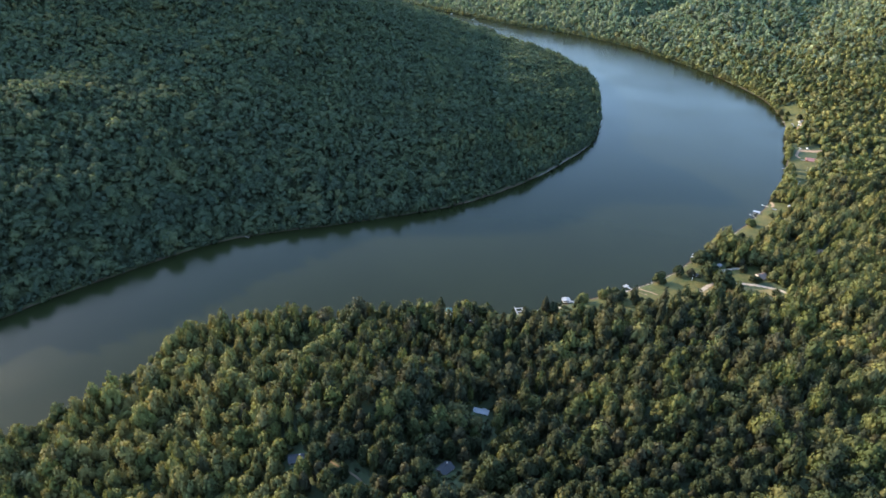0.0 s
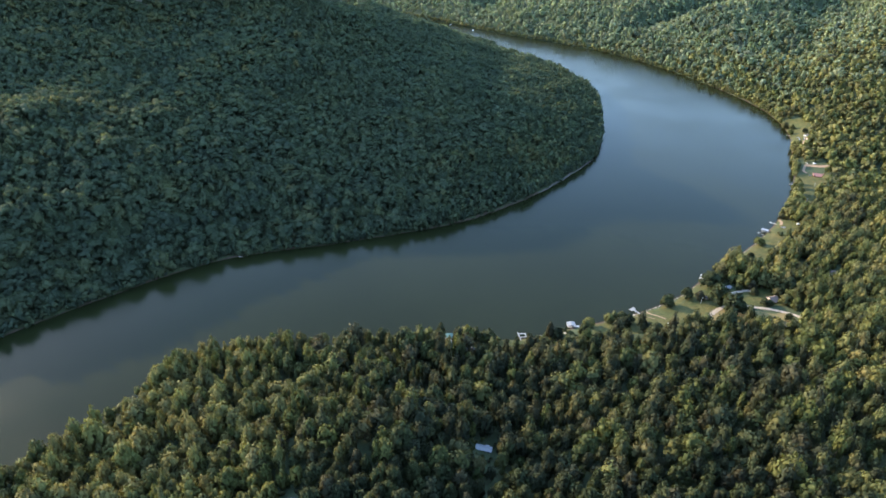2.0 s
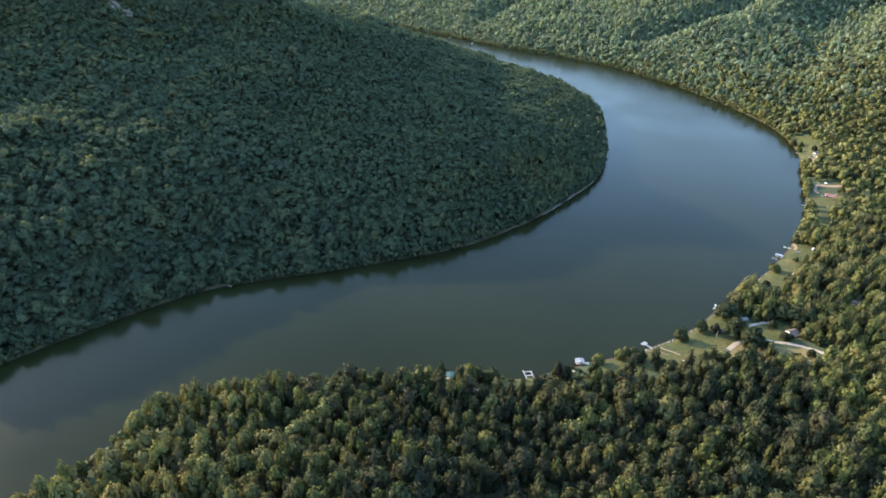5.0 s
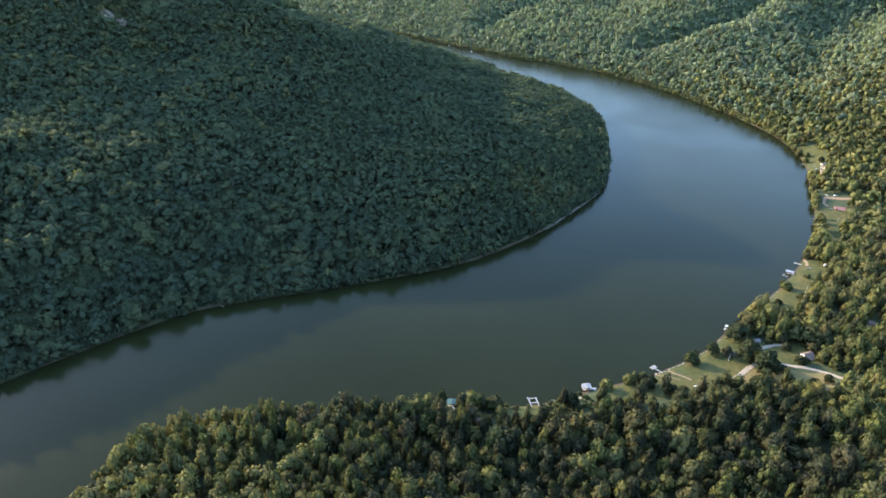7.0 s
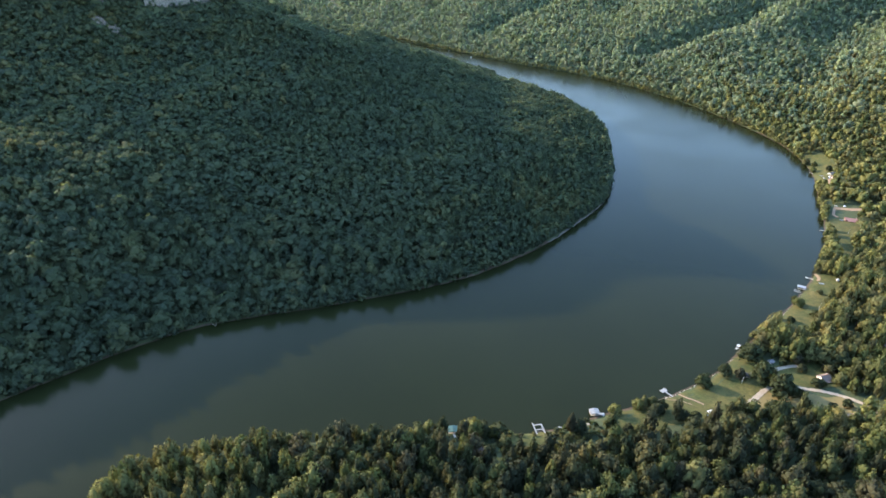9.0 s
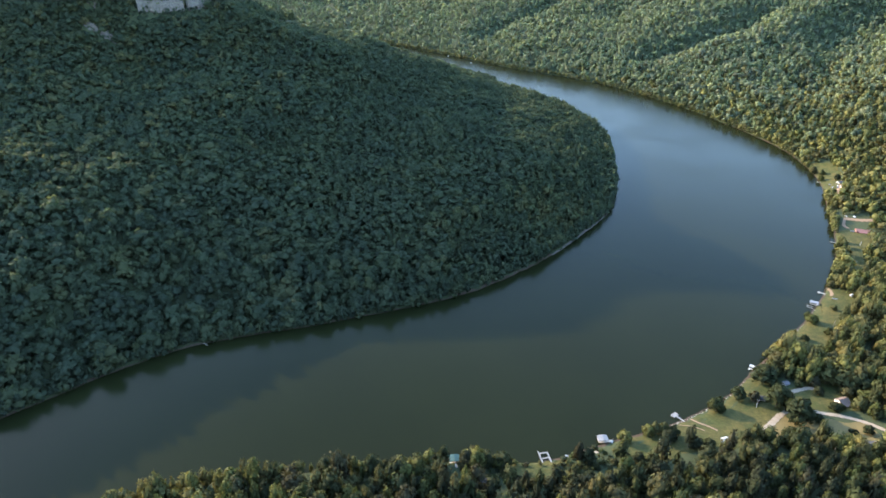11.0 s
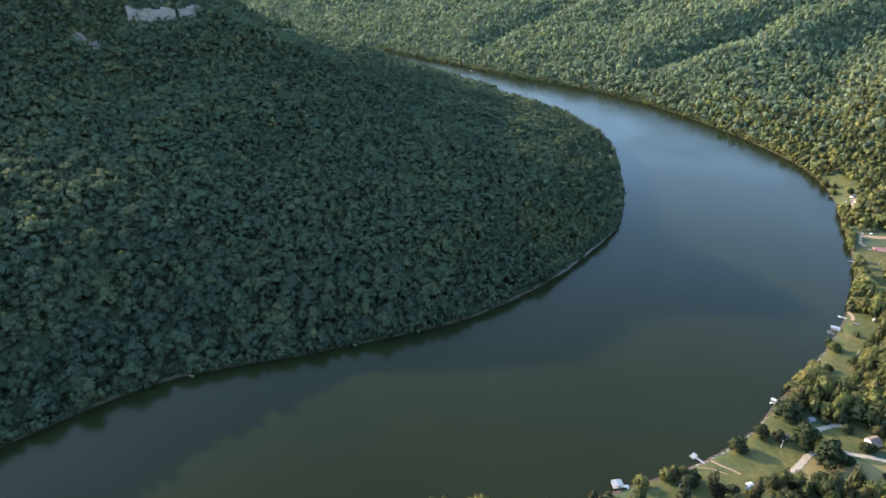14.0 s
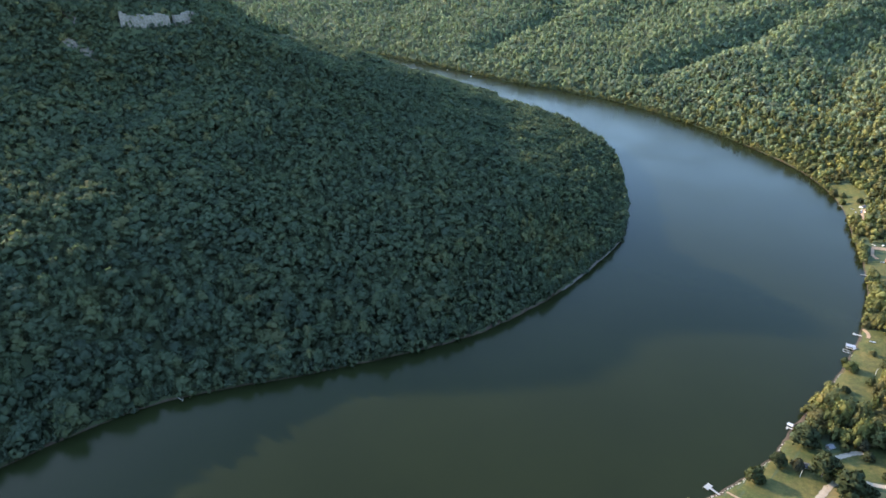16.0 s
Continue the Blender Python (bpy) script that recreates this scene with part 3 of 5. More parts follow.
# the trees nearest to the open side of the wood stand as things of their own, further down
single = (q[:, 1] < 246) & (np.abs(q[:, 0] - 20) < 135) & (q[:, 1] > 172)
SINGLE = q[single][np.argsort(q[single][:, 1])][:260]
q = np.array([p for p in q if not (np.abs(SINGLE - p).sum(1) < 0.01).any()])
# lean puts sun at the west and east ends, shade between, into tints
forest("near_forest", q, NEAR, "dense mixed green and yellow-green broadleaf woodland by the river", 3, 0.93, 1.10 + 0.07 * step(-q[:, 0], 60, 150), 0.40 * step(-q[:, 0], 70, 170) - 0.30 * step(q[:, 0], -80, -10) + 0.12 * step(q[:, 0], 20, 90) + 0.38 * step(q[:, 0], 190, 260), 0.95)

# woods on the rise behind, below the start of the flight
q = scatter(-240, 300, -150, 170, 7.4, 16)
q = wooded(q, LAND_B, BANK_B, 6.0)
q = q[q[:, 1] < 160 - 0.2 * np.abs(q[:, 0])]
BEHIND = q

# wooded spur inside the bend
q = scatter(-900, 230, 150, 1750, 7.9, 2, 0.34)
q = wooded(q, LAND_A, BANK_A, 2.6)
q = q[(q[:, 0] > -(170 + 0.55 * q[:, 1])) & (to_line(q, BANK_A) < 660)]
q = q[free(q) & (to_line(q, BANK_A) > 2.6 + 4 * step(q[:, 0], -60, 60))]
q = q[q[:, 1] < np.interp(q[:, 0], [-700, -400, -250, 0, 200], [1020, 1060, 1230, 1370, 1400])]
rim = scatter(-570, -330, 800, 1040, 6.2, 9)
rim = rim[(np.abs(to_line(rim, BANK_A) - 472) < 24) & free(rim)]
q = np.vstack([q, rim])
low = (q[:, 1] < 600) & (q[:, 0] < -20) & (to_line(q, BANK_A) < 130)
forest("shore_forest", q[low], EDGE, "shaded broadleaf trees on the low slope of the spur", 41, 1.34, 0.88, 0.02, 0.80, 0.6, M_SPUR_HAZE)
q = q[~low]
tip = (q[:, 0] > -30) & (to_line(q, BANK_A) < 88)
q = q[~tip]
turning = np.random.default_rng(19).uniform(size=len(q)) < 0.22 * step(-q[:, 0], 170, 360)
forest("spur_forest", q, MID, "shaded broadleaf forest covering the steep river spur", 4, 1.36, 0.84, 0.04 + 0.30 * turning + 0.16 * np.exp(-((q[:, 0] - 95) ** 2 + (q[:, 1] - 715) ** 2) / 3600), 0.92, 0.42, M_SPUR_HAZE, 0.32)
q = wooded(scatter(-640, -330, 1000, 1330, 9.5, 44), LAND_A, BANK_A, 30)
q = q[(q[:, 1] >= np.interp(q[:, 0], [-700, -400, -250, 0, 200], [1020, 1060, 1230, 1370, 1400])) & (q[:, 1] > 1000)]
forest("plateau_forest", q, FAR, "broadleaf forest on the plateau above the cliffs", 45, 1.3, 1.0, 0.1, 0.8, 0.6, M_SPUR_HAZE)
# a dense younger stand low on the tip of the spur
q = wooded(scatter(-40, 230, 520, 1250, 5.4, 42, 0.4), LAND_A, BANK_A, 3.4)
q = q[(q[:, 0] > -30) & (to_line(q, BANK_A) < 90)]
forest("young_forest", q, SLOPE, "dense young trees on the low tip of the spur", 43, 0.86, 0.86, 0.04 + 0.24 * np.exp(-((q[:, 0] - 92) ** 2 + (q[:, 1] - 700) ** 2) / 2600), 0.85, 0.6, M_SPUR_HAZE, 0.7)

forest("rear_forest", BEHIND, MID, "dense green broadleaf woodland on the rise behind the bank", 17, 1.34, 1.0, 0.05)

# slopes of the outer bank further on, then the far woods
q = scatter(300, 1100, 560, 1500, 9.2, 5)
q = wooded(q, LAND_B, BANK_B, 3.0)
q = sector(q, 0.5, 0.86, -40)
q = q[(to_line(q, BANK_B) < 420) & ~((q[:, 1] < 620) & (q[:, 0] < 520))]
q = q[free(q)]
# haze-coloured trees grow more frequent with distance
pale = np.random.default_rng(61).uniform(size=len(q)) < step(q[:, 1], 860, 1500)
# lean lifts the slope's tints towards yellow, sunlight put into leaf colour
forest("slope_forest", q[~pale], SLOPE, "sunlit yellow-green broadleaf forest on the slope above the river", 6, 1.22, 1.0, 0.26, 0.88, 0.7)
forest("slope_forest", q[pale], SLOPE, "sunlit broadleaf forest on the slope above the river, paled for haze", 62, 1.25, 1.0, 0.20, 0.88, 0.45, M_FAR_HAZE)
q = scatter(-1000, 2000, 700, 2700, 10.5, 7)
q = wooded(q, LAND_B, BANK_B, 5.0)
q = sector(q, 0.38, 0.80, -40)
q = q[to_line(q, BANK_B) < 760]
q = q[~((q[:, 0] > 300) & (q[:, 0] < 1100) & (q[:, 1] > 560) & (q[:, 1] < 1500) & (to_line(q, BANK_B) < 420))]
q = q[np.random.default_rng(8).uniform(size=len(q)) < np.clip(1.0 - (q[:, 1] - 1200) / 2600, 0.5, 1)]
forest("far_forest", q, FAR, "far broadleaf forest over the mountain sides, haze put into its leaves", 8, 1.3, 1.0, 0.26, 0.85, 0.5, M_FAR_HAZE)

# low trees and bushes that lean out over both banks
def bank_points(line, side, gap, seed, back=0.0):
    rng = np.random.default_rng(seed)
    d = np.linalg.norm(np.diff(line, axis=0), axis=1)
    at = np.concatenate([[0], np.cumsum(d)])
    u = np.arange(0, at[-1], gap) + rng.uniform(-0.4, 0.4, len(np.arange(0, at[-1], gap))) * gap
    p = np.stack([np.interp(u, at, line[:, 0]), np.interp(u, at, line[:, 1])], 1)
    t = np.stack([np.interp(u + 1, at, line[:, 0]), np.interp(u + 1, at, line[:, 1])], 1) - p
    t /= np.linalg.norm(t, axis=1)[:, None] + 1e-9
    return p + np.stack([-t[:, 1], t[:, 0]], 1) * side * (rng.uniform(-0.6, 3.4, len(u)) + back * step(p[:, 0], -60, 60))[:, None]


def bank_piece(bank, a, b):
    i, j = (int(np.argmin(((bank - p) ** 2).sum(1))) for p in (a, b))
    return bank[i:j + 1]


q = bank_points(bank_piece(BANK_A, (-400, 245), (170, 1270)), 1, 2.8, 11, 1.7)
forest("bank_thicket", q, MID, "low trees leaning out over the water below the spur", 12, 0.80, 0.74, -0.02, 0.62, 0.8, M_SPUR_HAZE)
q = np.vstack([bank_points(bank_piece(BANK_B, (-257, 222), (5, 374)), -1, 5.0, 13), bank_points(bank_piece(BANK_B, (214, 470), (-300, 2010)), -1, 4.0, 14)])
q = q[free(q)]
forest("bank_thicket", q, MID, "sunlit bushes and low trees along the water's edge", 15, 0.66, 0.60, 0.25, 0.9)
# brush on the low bank behind the boat slip and the boathouses
q = scatter(14, 104, 350, 396, 3.6, 31)
q = wooded(q, LAND_B, BANK_B, 2.6)
q = q[(to_line(q, BANK_B) < 20) & (np.hypot(q[:, 0] - 88, q[:, 1] - 388) > 8) & (np.hypot(q[:, 0] - 51, q[:, 1] - 372) > 6) & ~inside(q, OUT["shore"]) & ~inside(q, OUT["landing"]) & (np.hypot(q[:, 0] - 95, q[:, 1] - 391) > 4)]
forest("bank_thicket", q, MID, "dense low brush and saplings on the river bank", 32, 0.42, 0.20, -0.02)
# undergrowth in the clearings of the near wood
q = scatter(-100, 30, 172, 272, 2.7, 35, 0.5)
q = q[~free(q) & (to_line(q, LINES["track"]) > 2.4) & (np.random.default_rng(36).uniform(size=len(q)) < 0.62)]
for hx, hy, hr in ((17, 257, 5.6), (-2.5, 202, 5.2), (-80, 209, 5.4)):
    q = q[np.hypot(q[:, 0] - hx, q[:, 1] - hy) > hr]
forest("undergrowth", q, MID, "rank weeds and low bushes in the forest clearings", 37, 0.34, 0.13, -0.10, 0.7)
# scrub at the foot of the cliffs
q = scatter(-475, -350, 850, 1020, 4.2, 33)
q = q[~free(q) & inside(q, LAND_A)]
forest("cliff_scrub", q, MID, "low scrub growing below the limestone cliffs", 34, 0.55, 0.32, -0.05, 0.5, 1.0, M_SPUR_HAZE)


# ---------------------------------------------------------------- making things
def part(name, bm, mat, parent=None, label="", smooth=False):
    """One bmesh as one mesh object, under a thing or a part if parent is given."""
    me = bpy.data.meshes.new(name)
    bm.to_mesh(me)
    bm.free()
    me.materials.append(mat)
    if not smooth:
        me.polygons.foreach_set("use_smooth", np.zeros(len(me.polygons), bool))
    ob = new(name, me)
    ob.parent = parent
    if label:
        ob["label"] = label
    return ob


def thing(name, x, y, z, yaw, label, category, group=""):
    ob = new(name)
    ob.empty_display_size = 0.5
    ob.matrix_world = pose(P * x, P * y, z, 0, 0, yaw)
    return tagged(ob, label, category, group)


def box(x0, x1, y0, y1, z0, z1, bev=0.0, bm=None):
    bm = bm or bmesh.new()
    vs = bmesh.ops.create_cube(bm, size=1.0)["verts"]
    for v in vs:
        v.co = (x0 + (v.co.x + 0.5) * (x1 - x0), y0 + (v.co.y + 0.5) * (y1 - y0), z0 + (v.co.z + 0.5) * (z1 - z0))
    if bev:
        bmesh.ops.bevel(bm, geom=list({e for v in vs for e in v.link_edges}), offset=bev, segments=1, affect="EDGES")
    return bm


def rod(a, b, r, sides=7, r2=None, bm=None):
    bm = bm or bmesh.new()
    a, b = Vector(a), Vector(b)
    vs = bmesh.ops.create_cone(bm, cap_ends=True, segments=sides, radius1=r, radius2=r if r2 is None else r2, depth=(b - a).length)["verts"]
    m = Matrix.Translation((a + b) / 2) @ (b - a).to_track_quat("Z", "Y").to_matrix().to_4x4()
    bmesh.ops.transform(bm, matrix=m, verts=vs)
    return bm


def prism(pts, y0, y1):
    """A profile in x and z drawn out along y."""
    bm = bmesh.new()
    rows = [[bm.verts.new((x, y, z)) for x, z in pts] for y in (y0, y1)]
    n = len(pts)
    for i in range(n):
        bm.faces.new((rows[0][i], rows[0][(i + 1) % n], rows[1][(i + 1) % n], rows[1][i]))
    bm.faces.new(rows[0][::-1])
    bm.faces.new(rows[1])
    bmesh.ops.recalc_face_normals(bm, faces=bm.faces)
    return bm


def paint(name, c, rough=0.6, spec=0.4, metal=0.0):
    return plain(name, tuple(0.82 * v for v in c), c, 0.9, rough, spec, metal, 0.01)


M_WHITE = paint("white_paint", (0.46, 0.445, 0.41))
M_HULL = paint("white_gelcoat", (0.82, 0.82, 0.80), 0.3, 0.5)
M_CREAM = paint("cream_siding", (0.70, 0.58, 0.50))
M_BRICK = paint("red_brick", (0.22, 0.105, 0.08), 0.85)
M_TAN = paint("tan_siding", (0.46, 0.36, 0.26))
M_GREY_ROOF = paint("grey_shingle", (0.17, 0.16, 0.16), 0.9)
M_BROWN_ROOF = paint("brown_shingle", (0.155, 0.112, 0.088), 0.9)
M_RED_ROOF = paint("faded_red_shingle", (0.26, 0.125, 0.10), 0.9)
M_DARK_ROOF = paint("dark_shingle", (0.062, 0.062, 0.064), 0.95, 0.1)
M_METAL = paint("galvanised_sheet", (0.29, 0.29, 0.295), 0.6, 0.4, 0.1)
M_TEAL = paint("teal_sheet", (0.050, 0.105, 0.100), 0.75, 0.2)
M_PALE_ROOF = plain("weathered_white_sheet", (0.15, 0.15, 0.145), (0.25, 0.245, 0.235), 0.8, 0.6, 0.4, depth=0.02)
M_DECK = plain("weathered_boards", (0.34, 0.31, 0.27), (0.52, 0.48, 0.42), 1.4, 0.85, 0.2)
M_PALE_DECK = plain("bleached_boards", (0.20, 0.19, 0.175), (0.31, 0.30, 0.275), 1.4, 0.8, 0.25)
M_POST = plain("post_wood", (0.20, 0.16, 0.12), (0.32, 0.27, 0.20), 2.0, 0.9, 0.2)
M_DARK = paint("dark_trim", (0.05, 0.05, 0.055), 0.5)
M_TYRE = paint("rubber", (0.03, 0.03, 0.03), 0.9, 0.2)
M_SILVER = paint("silver_lacquer", (0.55, 0.56, 0.58), 0.3, 0.5, 0.5)
M_BLUE = paint("blue_lacquer", (0.07, 0.12, 0.26), 0.35, 0.5, 0.2)
M_ORANGE = paint("orange_canvas", (0.62, 0.22, 0.06), 0.8)
M_STONE = plain("pale_stone", (0.26, 0.23, 0.185), (0.43, 0.385, 0.32), 0.8, 0.9, 0.2, depth=0.08)
M_CLIFF = plain("limestone", (0.065, 0.060, 0.050), (0.21, 0.192, 0.160), 0.30, 0.9, 0.2, depth=0.5)
M_SHORE = plain("river_mud", (0.040, 0.030, 0.021), (0.085, 0.064, 0.046), 0.25, 0.95, 0.05, depth=0.15)
M_SAND = plain("pale_sand", (0.075, 0.064, 0.052), (0.15, 0.132, 0.11), 0.35, 0.95, 0.05, depth=0.15)
M_GLASS, n_, l_, b_ = material("window_glass", 0.05, 0.5)
b_.inputs["Base Color"].default_value = (0.02, 0.025, 0.03, 1)
b_.inputs["IOR"].default_value = 1.5


# ---------------------------------------------------------------- shores, stones and cliffs
def shore_strip(line, side, w0, w1, label, mat=None):
    d = np.gradient(line, axis=0)
    d /= np.linalg.norm(d, axis=1)[:, None]
    nrm = np.stack([-d[:, 1], d[:, 0]], 1) * side
    wob = np.clip(0.8 + 0.9 * np.sin(np.arange(len(line)) * 0.9) * np.sin(np.arange(len(line)) * 0.37 + len(line)), 0.05, 2)
    v = np.stack([line + nrm * (w0 + (w1 * wob - w0) * u)[:, None] for u in (0, 0.33, 0.66, 1.0)], 1).reshape(-1, 2)
    z = np.maximum(ground_z(v[:, 0], v[:, 1]) + 0.2, np.tile((-0.3, 0.08, 0.12, 0.12), len(line)))
    ob = new("riverbank", mesh_from("riverbank", np.column_stack([P * v, z]), grid_faces(4, len(line)), [mat or M_SHORE]))
    tagged(ob, label, "riverbank", kind="structure")


def stretch(bank, a, b, k=4):
    """A finer copy of a bank between two of its places."""
    i, j = (int(np.argmin(((bank - p) ** 2).sum(1))) for p in (a, b))
    return spline(bank[i:j + 1], k)


shore_strip(stretch(BANK_A, (-337, 342), (-40, 540), 3), 1, -0.5, 1.4, "dark muddy bank below the trees of the spur")
shore_strip(stretch(BANK_A, (-40, 540), (88, 641), 3), 1, -0.9, 3.0, "bare brown bank below the trees of the spur")
shore_strip(stretch(BANK_A, (88, 641), (167, 752), 3), 1, -1.2, 2.4, "pale sandy bank at the tip of the spur", M_SAND)
shore_strip(stretch(BANK_A, (167, 752), (224, 1000), 3), 1, -0.4, 1.8, "bare brown bank below the trees of the spur")
shore_strip(stretch(BANK_B, (48, 378), (457, 1162), 3), -1, -0.5, 1.9, "narrow strip of bare earth along the water")


def boulder(rng, r, rough=0.22, sub=1):
    bm = bmesh.new()
    bmesh.ops.create_icosphere(bm, subdivisions=sub, radius=r)
    for v in bm.verts:
        v.co *= 1 + rng.uniform(-rough, rough)
    return bm


def stone_bank(a, b, n, seed, label):
    """A row of loose stones along a piece of the outer bank."""
    rng = np.random.default_rng(seed)
    line = stretch(BANK_B, a, b, n)
    row = thing("stone_bank", a[0], a[1], 0, 0, label, "stones")
    inv = row.matrix_world.inverted()
    first = [part("stone", boulder(rng, 0.62), M_STONE, row) for _ in range(6)]
    made = 0
    for p in line:
        if made >= 6 and rng.uniform() < 0.25:
            continue
        st = first[made] if made < 6 else first[made % 6].copy()
        if made >= 6:
            scene.collection.objects.link(st)
        made += 1
        x, y = p[0] + 0.9 + rng.uniform(-0.5, 0.5), p[1] - 0.9 + rng.uniform(-0.5, 0.5)
        st.matrix_parent_inverse = inv
        k = rng.uniform(0.35, 1.05)
        st.matrix_basis = pose(P * x, P * y, gz(x, y) + 0.25, 0, 0, rng.uniform(0, 360)) @ Matrix.Diagonal((k * 1.3, k, 0.8 * k, 1))


def dead_tree(x, y, yaw, tilt, length, seed, label):
    """A bare, bleached trunk with a few broken limbs, lying or leaning over the bank."""
    rng = np.random.default_rng(seed)
    top = thing("dead_tree", x, y, gz(x, y), yaw, label, "dead tree")
    up, out = math.sin(radians(tilt)), math.cos(radians(tilt))
    at = lambda u: Vector((out * u * length, 0.25 * math.sin(3 * u), 0.3 + up * u * length))
    bm = bmesh.new()
    for i in range(5):
        rod(at(i / 5), at((i + 1) / 5), 0.42 * (1 - 0.15 * i), 7, 0.42 * (1 - 0.15 * (i + 1)), bm)
    part("trunk", bm, M_STONE, top)
    for i in range(5):
        a = at(rng.uniform(0.4, 0.98))
        part("limb", rod(a, a + Vector((rng.uniform(0.5, 2.0), rng.uniform(-2.2, 2.2), rng.uniform(0.3, 2.2))), 0.14, 5, 0.05), M_STONE, top)


dead_tree(-199, 478, -40, 8, 9, 51, "bleached fallen trunk lying off the wooded bank")
dead_tree(-187, 487, 60, 66, 13, 52, "bare pale dead tree standing on the wooded bank")
dead_tree(-181, 489, 200, 74, 11, 53, "bare pale dead tree standing on the wooded bank")
dead_tree(93, 642, -50, 4, 8, 54, "bleached fallen trunk lying off the sandy bank")
dead_tree(118, 676, -30, 5, 7, 55, "bleached fallen trunk lying off the sandy bank")
stone_bank((132, 409), (200, 455), 6, 21, "row of pale loose stones holding the lawn above the river")
stone_bank((264, 517), (300, 554), 6, 22, "row of loose brown stones below the riverside grass")


def outcrop(x, y, length, height, yaw, count, seed, label):
    """A broken band of limestone: upright blocks, split by joints, set into the steep rim of the plateau."""
    rng = np.random.default_rng(seed)
    z = gz(x, y)
    top = thing("rock_outcrop", x, y, z, yaw, label, "cliff")
    ax = Vector((math.cos(radians(yaw)), math.sin(radians(yaw))))
    for i in range(count):
        u = (i + 0.5) / count - 0.5
        w, h = length / count * rng.uniform(1.02, 1.30), height * (0.86 + 0.09 * math.sin(1.3 * i + seed)) * rng.uniform(0.92, 1.06)
        bm = box(-w / 2, w / 2, -3, 6, -6, h)
        bmesh.ops.subdivide_edges(bm, edges=bm.edges[:], cuts=5, use_grid_fill=True)
        for v in bm.verts:
            bed = math.floor((v.co.z + 0.4 * math.sin(i)) / 3.6)
            n = noise.noise_vector(Vector((v.co.x * 0.3 + 9 * i, v.co.y * 0.3, v.co.z * 0.3 + seed)))
            v.co += Vector((n.x * 0.9, n.y * 1.5, n.z * 0.7))
            v.co.y += 0.55 * bed + 0.7 * noise.noise(Vector((bed * 3.7, i * 5.1, seed)))
        lx = u * length
        px, py = x + ax.x * lx / P, y + ax.y * lx / P
        ob = part("rock", bm, M_CLIFF, top)
        ob.location = (lx, rng.uniform(-1.2, 1.2), gz(px, py) - z + rng.uniform(-1.5, 0.8))


outcrop(-396, 924, 72, 19, 31, 14, 1, "pale broken limestone cliff standing out of the dark forest")
outcrop(-357, 949, 36, 18, 42, 8, 2, "pale broken limestone cliff standing out of the dark forest")
outcrop(-349, 976, 16, 8, 55, 6, 3, "small pale limestone ledge among the trees")
outcrop(-346, 1004, 14, 7, 60, 5, 6, "small pale limestone ledge among the trees")
outcrop(-462, 883, 22, 8, 15, 6, 4, "small pale limestone ledge among the trees")
outcrop(-449, 868, 44, 7, 12, 10, 5, "small pale limestone ledge among the trees")


# ---------------------------------------------------------------- buildings
def window(parent, x, y, z, w, h, face):
    """A window set 6 cm proud of a wall; face: the side of the house it is on."""
    fx, fy = {"x": (1, 0), "-x": (-1, 0), "y": (0, 1), "-y": (0, -1)}[face]
    if fy:
        f = part("window", box(x - w / 2, x + w / 2, y - 0.06, y + 0.06, z, z + h, 0.02), M_WHITE, parent)
        part("pane", box(x - w / 2 + 0.1, x + w / 2 - 0.1, y + fy * 0.06 - 0.01, y + fy * 0.06 + 0.01, z + 0.1, z + h - 0.1), M_GLASS, f)
    else:
        f = part("window", box(x - 0.06, x + 0.06, y - w / 2, y + w / 2, z, z + h, 0.02), M_WHITE, parent)
        part("pane", box(x + fx * 0.06 - 0.01, x + fx * 0.06 + 0.01, y - w / 2 + 0.1, y + w / 2 - 0.1, z + 0.1, z + h - 0.1), M_GLASS, f)


